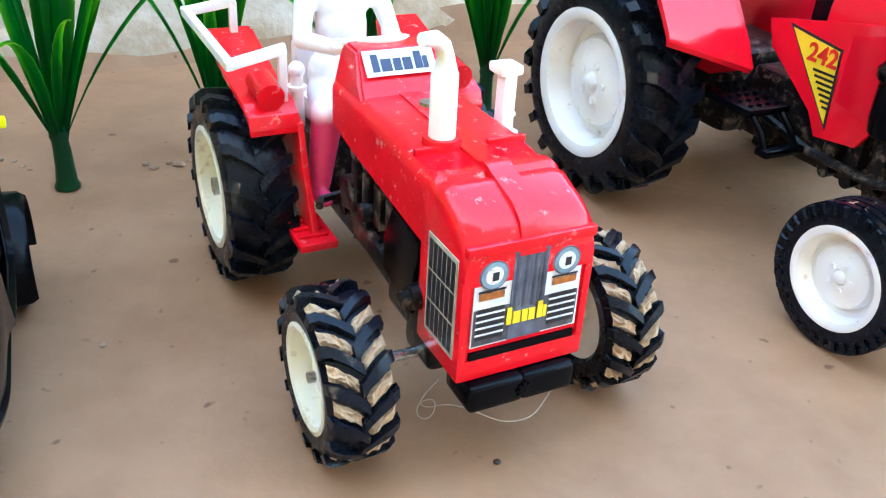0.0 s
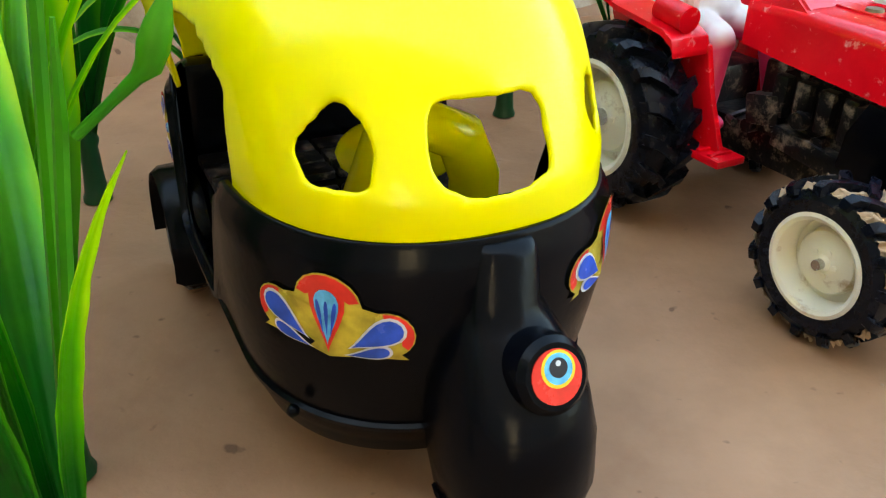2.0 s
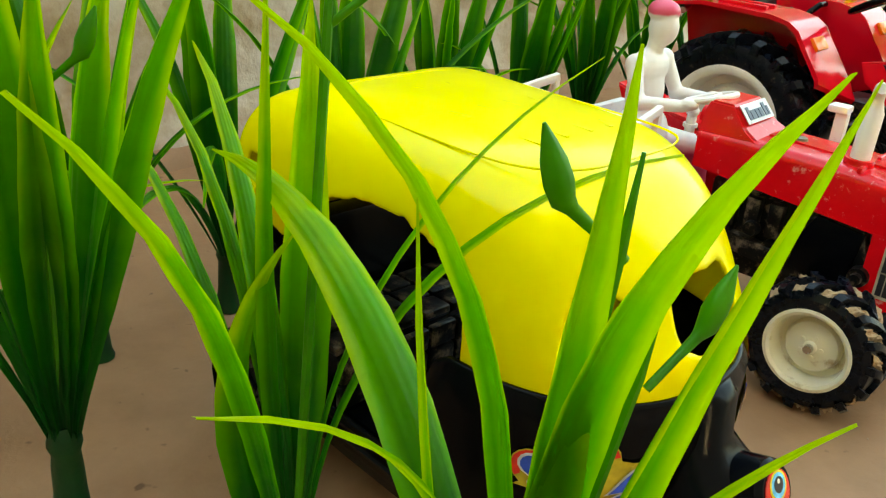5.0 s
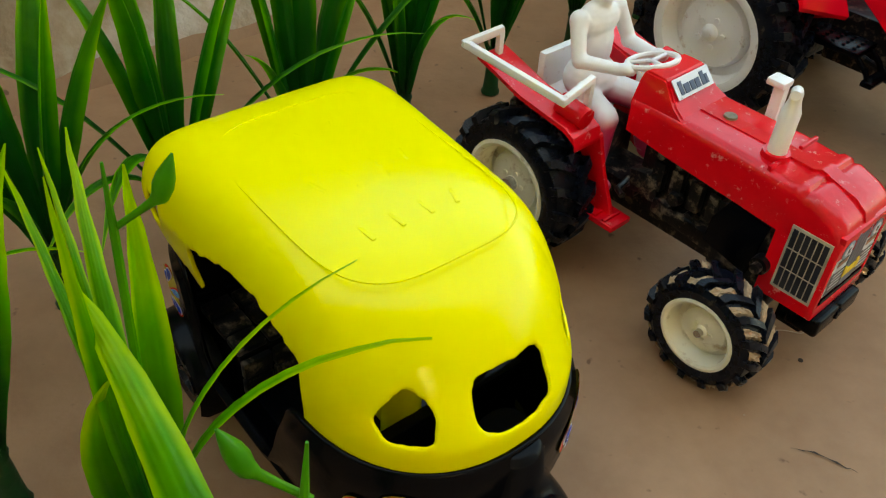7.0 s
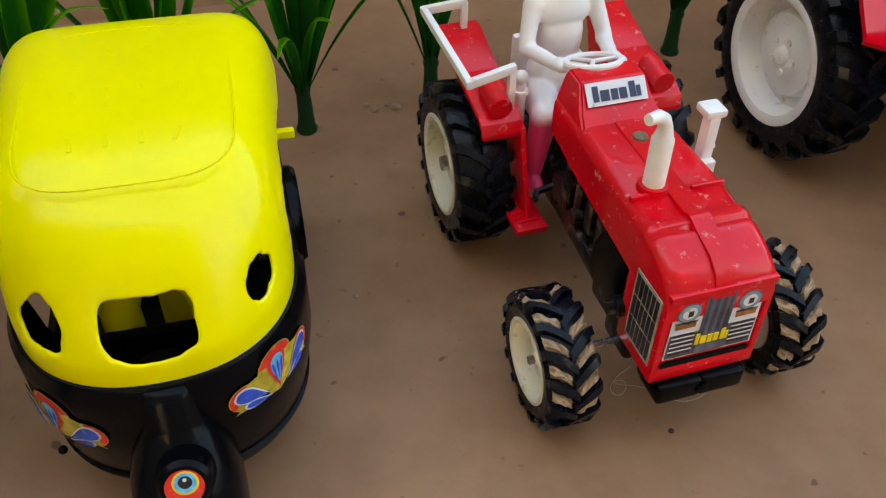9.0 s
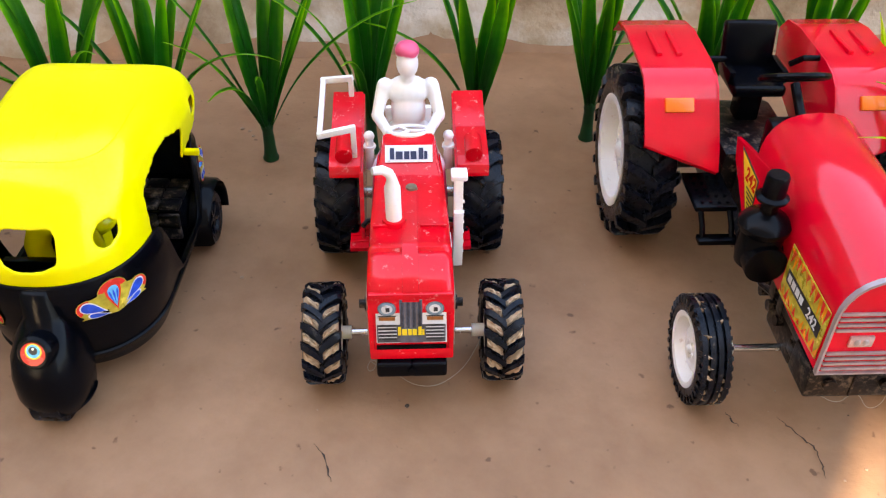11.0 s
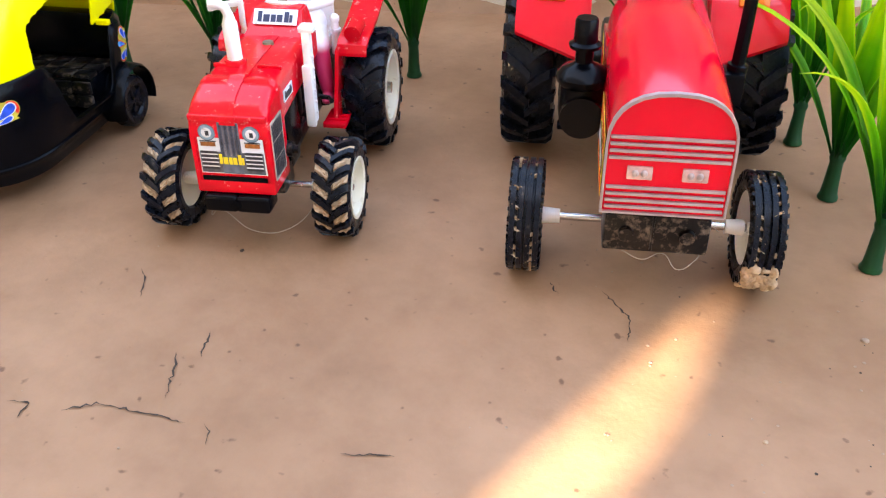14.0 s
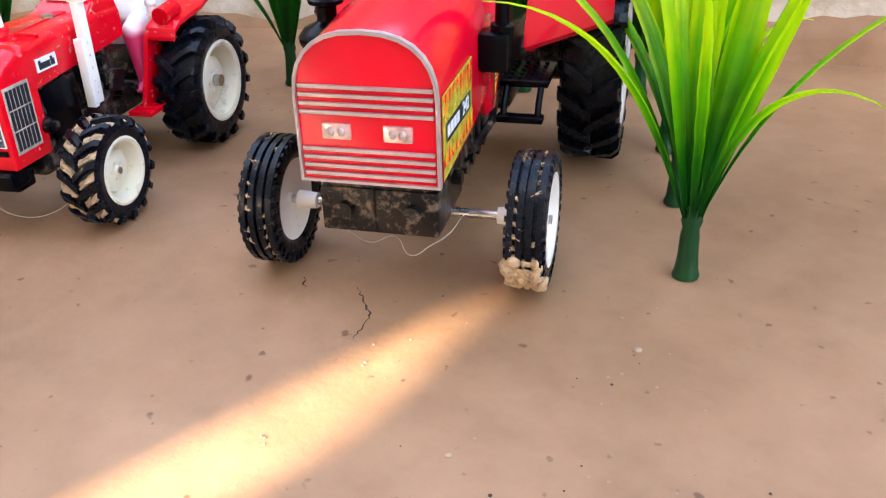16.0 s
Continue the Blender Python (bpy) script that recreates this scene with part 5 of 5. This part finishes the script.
    # stickers
    for s in (-1, 1):
        def on_cowl(x, y, lift, s=s):
            u = (s * (0.0302 - 0.0004 * s) + x) / 0.358
            z = 0.0486 + 0.0022 * s + y + s * 0.04 * x
            px, py = tub(u, z, 0.0004 + lift)
            return (px, py, z)
        fan_sticker(body, on_cowl, 1.13)

        def on_quarter(x, y, lift, s=s):
            z = 0.0480 + x * 0.9 * s + y * 0.3
            return (-0.1040 - s * x * 0.2 + y * 0.9, s * (0.0372 + lift + 0.0015), z)
        fan_sticker(body, on_quarter, 0.8)
    # floor, seats
    bm = bmesh.new()
    bx(bm, (-0.062, 0, 0.0180), (0.0900, 0.0600, 0.0040), 0.001)
    bx(bm, (-0.014, 0, 0.0380), (0.0040, 0.0500, 0.0360), 0.001)
    part("floor_pan", bm, BLACK, T)
    bm = bmesh.new()
    bx(bm, (-0.0900, 0, 0.0290), (0.0300, 0.0660, 0.0180), 0.0025)
    bx(bm, (-0.1080, 0, 0.0480), (0.0090, 0.0660, 0.0340), 0.0025)
    seat = part("passenger_seat", bm, BLACK, T, "black quilted passenger bench")
    for i in range(3):
        for j in range(6):
            bm = bmesh.new()
            bx(bm, (-0.0800 - 0.0088 * i, -0.0275 + 0.0110 * j + (0.0 if i % 2 else 0.0), 0.0384), (0.0080, 0.0102, 0.0030), 0.0010)
            part("cushion", bm, BLACK_DUSTY, seat)
    for i in range(2):
        for j in range(6):
            bm = bmesh.new()
            bx(bm, (-0.0745, -0.0275 + 0.0110 * j, 0.0250 + 0.0078 * i), (0.0030, 0.0102, 0.0070), 0.0010)
            part("cushion", bm, BLACK_DUSTY, seat)
    bm = bmesh.new()
    ball(bm, (-0.0400, 0.003, 0.0590), (0.0125, 0.0150, 0.0070), 20)
    tube(bm, [(-0.0210, -0.0115, 0.0210), (-0.0210, -0.0115, 0.0450), (-0.0210, -0.0115, 0.0590), (-0.0215, -0.0080, 0.0680), (-0.0220, 0.0005, 0.0720), (-0.0215, 0.0090, 0.0680), (-0.0210, 0.0125, 0.0590), (-0.0210, 0.0125, 0.0450), (-0.0210, 0.0125, 0.0210)], 0.0056, 12)
    bx(bm, (-0.0430, 0.003, 0.0380), (0.0100, 0.0140, 0.0360), 0.002)
    part("driver_seat", bm, YELLOW, T, "yellow moulded driver seat")
    # rear mudguards and wheels
    for s in (-1, 1):
        bm = bmesh.new()
        secs = []
        for k in range(13):
            a = radians(200 - 220 * k / 12)
            secs.append([(-0.1010 + r * math.cos(a), s * y, 0.0170 + r * math.sin(a)) for y, r in ((0.034, 0.0205), (0.0430, 0.0200), (0.0450, 0.0185), (0.0430, 0.0180), (0.034, 0.0185))])
        loft(bm, secs)
        part("rear_mudguard", bm, BLACK, T)
        bm = bmesh.new()
        m = Matrix.Translation((-0.1010, s * 0.0375, 0.0150)) @ Matrix.Diagonal((1, s, 1, 1))
        lathe(bm, [(0.0040, -0.004), (0.0130, -0.0048), (0.0150, -0.003), (0.0150, 0.003), (0.0130, 0.0048), (0.0095, 0.0042), (0.0085, 0.0026), (0.0040, 0.0026)], 32, m)
        for k in range(5):
            a = 2 * math.pi * k / 5
            bx(bm, m @ Vector((0.0055 * math.cos(a), 0.003, 0.0055 * math.sin(a))), (0.0100, 0.0016, 0.0018), 0.0004, Matrix.Rotation(-a, 4, "Y"))
        part("wheel", bm, RUBBER, T, "small black rear wheel")
    bm = bmesh.new()
    cyl(bm, (0.0230, -0.006, 0.0125), (0.0230, 0.006, 0.0125), 0.0125, seg=28)
    part("wheel", bm, RUBBER, T, "small black front wheel")
    return T


build_rickshaw()


# ---- plastic plants ----
def build_plant(x, y, seed, height=0.150, blades=9, label="green plastic grass plant standing on its stub", stick=0.0, spread=1.0, lime=0.0, buds=0, arches=(), stems=()):
    rnd = random.Random(seed)
    P = thing("plastic_plant", x, y, 0 if arches else rnd.uniform(0, 360), label, "artificial plant", "plastic plants")
    bm = bmesh.new()
    lay = bm.verts.layers.float.new("dye_and_sun")
    z0 = stick
    prof = [(0.0050, z0), (0.0050, z0 + 0.001), (0.0042, z0 + 0.003), (0.0037, z0 + 0.009), (0.0034, z0 + 0.016), (0.0032, z0 + 0.020), (0.0040, z0 + 0.0225), (0.0026, z0 + 0.027)]
    lathe(bm, prof, 12, Matrix.Rotation(math.pi / 2, 4, "X"))
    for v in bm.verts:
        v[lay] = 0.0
        v.co.x += 0.0004 * noise.noise((v.co.z * 200, v.co.y * 300, seed))
    stub = part("stub", bm, LEAF, P, "dark green ribbed stub")
    if stick:
        bm = bmesh.new()
        tube(bm, [(0, 0, -0.002), (0.0004, 0, stick * 0.5), (0, 0, stick + 0.004)], 0.0030, 10)
        part("stick", bm, STICK, P, "bare brown wooden stick")
    for b in range(blades + len(arches)):
        bm = bmesh.new()
        lay = bm.verts.layers.float.new("dye_and_sun")
        cro = bm.verts.layers.float.new("across")
        thin = b >= blades - 3
        az = 2 * math.pi * b / max(1, blades) + rnd.uniform(-0.35, 0.35)
        ln = height * (rnd.uniform(0.80, 1.05) if not thin else rnd.uniform(0.70, 1.1)) - 0.02
        wd = rnd.uniform(0.0042, 0.0062) if not thin else rnd.uniform(0.0016, 0.0024)
        out0 = rnd.uniform(0.06, 0.26) * spread if not thin else rnd.uniform(0.25, 0.5) * spread
        bend = (rnd.uniform(0.15, 0.75) if not thin else rnd.uniform(0.8, 2.0)) * spread
        if b >= blades:
            az, ln, out0, bend, wd = arches[b - blades]
            az, thin = radians(az), wd < 0.0025
        p = Vector((0.0012 * math.cos(az), 0.0012 * math.sin(az), z0 + 0.019))
        ang, n = out0, 16
        twist = rnd.uniform(-0.5, 0.5)
        rows = []
        for k in range(n + 1):
            t = k / n
            d = Vector((math.sin(ang) * math.cos(az), math.sin(ang) * math.sin(az), math.cos(ang)))
            side = Vector((-math.sin(az), math.cos(az), 0))
            nor = d.cross(side)
            tw = twist * t
            side = side * math.cos(tw) + nor * math.sin(tw)
            nor = d.cross(side)
            w = wd * (0.24 + 0.76 * math.sin(min(1, t / 0.48) * math.pi / 2) ** 1.3) * (1 - max(0, (t - 0.48) / 0.52) ** 1.6) + 0.00022
            jag = 0.00022 * (1 if k % 2 else -1) * rnd.random()
            fold = 0.55 * w
            row = []
            for j, (sx, lift) in enumerate(((-1, fold), (-0.5, fold * 0.15), (0, -fold * 0.25), (0.5, fold * 0.15), (1, fold))):
                v = bm.verts.new(p + side * (sx * w + (jag if abs(sx) == 1 else 0)) - nor * lift)
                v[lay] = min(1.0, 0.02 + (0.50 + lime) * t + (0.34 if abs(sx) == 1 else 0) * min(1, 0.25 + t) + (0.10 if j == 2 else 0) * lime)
                v[cro] = sx
                row.append(v)
            rows.append(row)
            p = p + d * (ln / n)
            ang += bend / n * (0.3 + 1.4 * t) + (0.012 * math.sin(6 * t + az))
        for a, c in zip(rows, rows[1:]):
            for j in range(4):
                bm.faces.new((a[j], a[j + 1], c[j + 1], c[j]))
        bmesh.ops.solidify(bm, geom=bm.faces[:], thickness=0.0005)
        part("blade", bm, LEAF, P, "" if not thin else "thin arching blade", angle=70)
    for b in range(buds + len(stems)):
        bm = bmesh.new()
        lay = bm.verts.layers.float.new("dye_and_sun")
        a = rnd.uniform(0, 6.28)
        r = 0.008 + 0.004 * rnd.random()
        high = height * rnd.uniform(0.68, 0.86)
        side, fat = a + 1, 1.0
        if b >= buds:
            a, r, high, side, fat = stems[b - buds]
            a, side = radians(a), radians(side)
        top = Vector((r * math.cos(a), r * math.sin(a), high))
        tube(bm, [(0, 0, z0 + 0.026), top * 0.55 + Vector((0, 0, 0.01)), top * 0.9, top], 0.0010, 7, [0.0010, 0.0010, 0.0009, 0.0003])
        tip = top - Vector((0, 0, 0.012 * fat))
        bud = tip + Vector((0.008 * math.cos(side), 0.008 * math.sin(side), 0.007)) * min(fat, 1.2)
        end = bud + Vector((0.003 * math.cos(side), 0.003 * math.sin(side), 0.008)) * fat
        tube(bm, [tip, tip.lerp(bud, 0.5), tip.lerp(bud, 0.85), bud, bud.lerp(end, 0.25), bud.lerp(end, 0.5), bud.lerp(end, 0.75), end], 0.001, 10, [q * fat for q in (0.0006, 0.0006, 0.0008, 0.0014, 0.0017, 0.0015, 0.0009, 0.0002)])
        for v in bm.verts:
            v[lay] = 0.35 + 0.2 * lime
        part("bud_stem", bm, LEAF, P, "stem with a pointed leaf bud")
    return P


PLANTS = [  # x, y, seed, height, blades, spread, lime, stick, buds
    (-0.133, 0.362, 21, 0.150, 9, 1.0, 0.05, 0, 0),
    (-0.081, 0.396, 22, 0.150, 9, 0.9, 0.05, 0, 0),
    (-0.029, 0.432, 23, 0.150, 9, 0.8, 0.05, 0, 0),
    (0.026, 0.468, 24, 0.150, 9, 0.8, 0.05, 0, 0),
    (0.086, 0.509, 25, 0.150, 9, 0.9, 0.05, 0, 0),
    (0.146, 0.545, 26, 0.150, 9, 0.8, 0.05, 0, 0),
    (0.203, 0.580, 27, 0.150, 8, 0.8, 0.05, 0, 0),
    # lime of seeds 28 to 30 is raised to colour in sunlit tips
    (0.259, 0.513, 28, 0.150, 9, 0.9, 0.48, 0, 0),
    (0.293, 0.462, 29, 0.150, 9, 1.0, 0.60, 0, 0),
    (0.327, 0.409, 30, 0.150, 9, 1.0, 0.66, 0, 0),
    (-0.178, 0.336, 31, 0.150, 9, 0.9, 0.05, 0, 0),
    (-0.211, 0.292, 32, 0.150, 9, 0.9, 0.20, 0, 0),
    (-0.180, 0.234, 33, 0.155, 9, 0.8, 0.22, 0.018, 1),
    (-0.136, 0.200, 34, 0.150, 0, 0.8, 0.36, 0, 0),
    (-0.112, 0.150, 35, 0.150, 0, 0.9, 0.40, 0, 0),
]
ARCHES = {   # azimuth, length, first lean, bend, half width
    35: [(-106, 0.130, 0.11, 0.10, 0.0040), (-87, 0.136, 0.24, 0.12, 0.0038), (-96, 0.143, 0.02, 0.88, 0.0040), (115, 0.136, 0.16, 1.82, 0.0052), (-144, 0.125, 0.15, 1.10, 0.0013),
         (-149, 0.150, 0.02, 1.08, 0.0017), (-41, 0.096, 0.13, 0.70, 0.0018), (-150, 0.117, 0.35, -0.27, 0.0012)],
    34: [(75, 0.120, 0.20, -0.05, 0.0050), (138, 0.087, 0.36, -1.08, 0.0051), (100, 0.130, 0.10, 1.47, 0.0026), (-112, 0.155, 0.40, 0.59, 0.0017), (112, 0.130, 0.35, 1.51, 0.0017),
         (126, 0.129, 0.07, -0.04, 0.0028), (-16, 0.129, 0.04, 1.49, 0.0013), (-11, 0.130, 0.02, 1.05, 0.0014), (106, 0.129, 0.16, 1.60, 0.0014)],
    30: [(150, 0.145, 0.35, 1.75, 0.0028), (200, 0.150, 0.30, 1.6, 0.0026), (20, 0.140, 0.3, 1.2, 0.0020)],
    22: [(10, 0.140, 0.45, 0.9, 0.0016), (200, 0.130, 0.35, 0.9, 0.0016)],
    21: [(0, 0.130, 0.40, 1.5, 0.0018), (190, 0.130, 0.40, 1.3, 0.0018)],
}
STEMS = {   # azimuth, reach, height, way the bud points, size
    35: [(20, 0.012, 0.130, 170, 1.25), (-10, 0.014, 0.112, 10, 1.1)],
    34: [(40, 0.008, 0.150, -20, 1.2)],
}
for x, y, seed, h, nb, sp, lime, stick, buds in PLANTS:
    build_plant(x, y, seed, h, nb, "lime-tipped green plastic grass plant" if lime > 0.2 else "dark green plastic grass plant by the wall", stick, sp, lime, buds, ARCHES.get(seed, ()), STEMS.get(seed, ()))


# ---- small things on the ground ----
def crack(points, seed, width=0.0008):
    rnd = random.Random(seed)
    pts = []
    for (x0, y0), (x1, y1) in zip(points, points[1:]):
        n = max(3, int(math.hypot(x1 - x0, y1 - y0) / 0.0016))
        for k in range(n):
            t = k / n
            pts.append((x0 + (x1 - x0) * t + rnd.uniform(-1, 1) * 0.0007, y0 + (y1 - y0) * t + rnd.uniform(-1, 1) * 0.0007))
    pts.append(points[-1])
    bm = bmesh.new()
    rows = []
    for k, (x, y) in enumerate(pts):
        a, b = pts[max(0, k - 1)], pts[min(len(pts) - 1, k + 1)]
        dx, dy = b[0] - a[0], b[1] - a[1]
        l = math.hypot(dx, dy) or 1
        w = width * 0.5 * (0.25 + rnd.random()) * min(1, k / 3 + 0.15, (len(pts) - 1 - k) / 3 + 0.15)
        z = ground_height(x, y) - 0.0006 + 0.0005
        rows.append((bm.verts.new((x - dy / l * w, y + dx / l * w, z)), bm.verts.new((x + dy / l * w, y - dx / l * w, z))))
    for a, b in zip(rows, rows[1:]):
        bm.faces.new((a[0], a[1], b[1], b[0]))
    return tagged(part("ground_crack", bm, CRACK, smooth=False), "thin jagged crack in the dried mud", "crack", "cracks in the mud")


for k, pts in enumerate(([(0.117, 0.147), (0.124, 0.156), (0.138, 0.162), (0.158, 0.169)], [(0.125, 0.192), (0.131, 0.186), (0.142, 0.173)], [(0.125, 0.209), (0.135, 0.196)],
                         [(0.164, 0.172), (0.168, 0.171), (0.172, 0.166)], [(0.065, 0.221), (0.074, 0.216), (0.083, 0.207)], [(0.240, 0.325), (0.258, 0.315), (0.264, 0.301)],
                         [(0.218, 0.318), (0.226, 0.312)], [(0.213, 0.190), (0.220, 0.196), (0.228, 0.200)], [(0.097, 0.138), (0.104, 0.142), (0.108, 0.135)])):
    crack(pts, 50 + k)


def pebble(x, y, r, seed, mat=STONE, label="small brown clod lying on the mud"):
    rnd = random.Random(seed)
    bm = bmesh.new()
    bmesh.ops.create_icosphere(bm, subdivisions=2, radius=r)
    for v in bm.verts:
        v.co *= 1 + 0.5 * noise.noise(v.co * 300 + Vector((seed, 0, 0)))
        v.co.z *= 0.55
    ob = part("pebble", bm, mat, smooth=False)
    ob.matrix_world = pose(x, y, r * 0.3 - 0.0006, 0, 0, rnd.uniform(0, 360))
    return tagged(ob, label, "pebble", "clods on the ground")


rnd = random.Random(77)
pebble(0.339, 0.357, 0.0016, 1)
pebble(0.326, 0.280, 0.0010, 2, MUD, "tiny pale chip lying on the mud")
pebble(0.091, 0.257, 0.0010, 3, CRACK, "tiny dark speck of dirt on the mud")
pebble(-0.028, 0.295, 0.0011, 4)
for k in range(5):
    pebble(-0.060 + 0.005 * k + rnd.uniform(-0.002, 0.002), 0.424 + rnd.uniform(-0.006, 0.006), rnd.uniform(0.0012, 0.0028), 10 + k)
for k in range(3):
    pebble(-0.119 + 0.006 * k, 0.414 + rnd.uniform(-0.004, 0.004), rnd.uniform(0.001, 0.002), 20 + k)
for k in range(34):
    pebble(rnd.uniform(0.0, 0.50), rnd.uniform(0.12, 0.42), rnd.uniform(0.00025, 0.0006), 30 + k, STONE if k % 3 else CRACK, "tiny grain of dry mud")


for k in range(46):
    pebble(rnd.gauss(0.325, 0.035), rnd.gauss(0.300, 0.035), rnd.uniform(0.0002, 0.0007), 80 + k, STONE if k % 4 else CRACK, "tiny grain of dry mud")


def loose_thread(points, label):
    cu = bpy.data.curves.new("loose_thread", "CURVE")
    cu.dimensions, cu.bevel_depth, cu.bevel_resolution = "3D", 0.00016, 1
    sp = cu.splines.new("BEZIER")
    sp.bezier_points.add(len(points) - 1)
    for q, p in zip(sp.bezier_points, points):
        q.co = p
        q.handle_left_type = q.handle_right_type = "AUTO"
    cu.materials.append(THREAD)
    return tagged(new("loose_thread", cu), label, "thread")


a = pose(0.0355, 0.3637, 0, 0, 0, -61.2)
loose_thread([a @ Vector(p) for p in ((0.106, -0.014, 0.020), (0.105, -0.018, 0.014), (0.107, -0.020, 0.011), (0.110, -0.018, 0.012), (0.108, -0.016, 0.015), (0.105, -0.018, 0.012), (0.110, -0.012, 0.014), (0.116, 0.004, 0.008), (0.110, 0.018, 0.007), (0.100, 0.030, 0.018), (0.0965, 0.032, 0.024))], "frayed pale thread hanging under the axle")
a = pose(0.1833, 0.4632, 0, 0, 0, -61.4)
loose_thread([a @ Vector(p) for p in ((0.163, -0.012, 0.031), (0.164, -0.004, 0.028), (0.162, 0.004, 0.030), (0.165, 0.010, 0.025), (0.163, 0.016, 0.028), (0.150, 0.020, 0.027), (0.140, 0.024, 0.030), (0.132, 0.030, 0.0235))], "frayed pale thread hanging under the front weight")
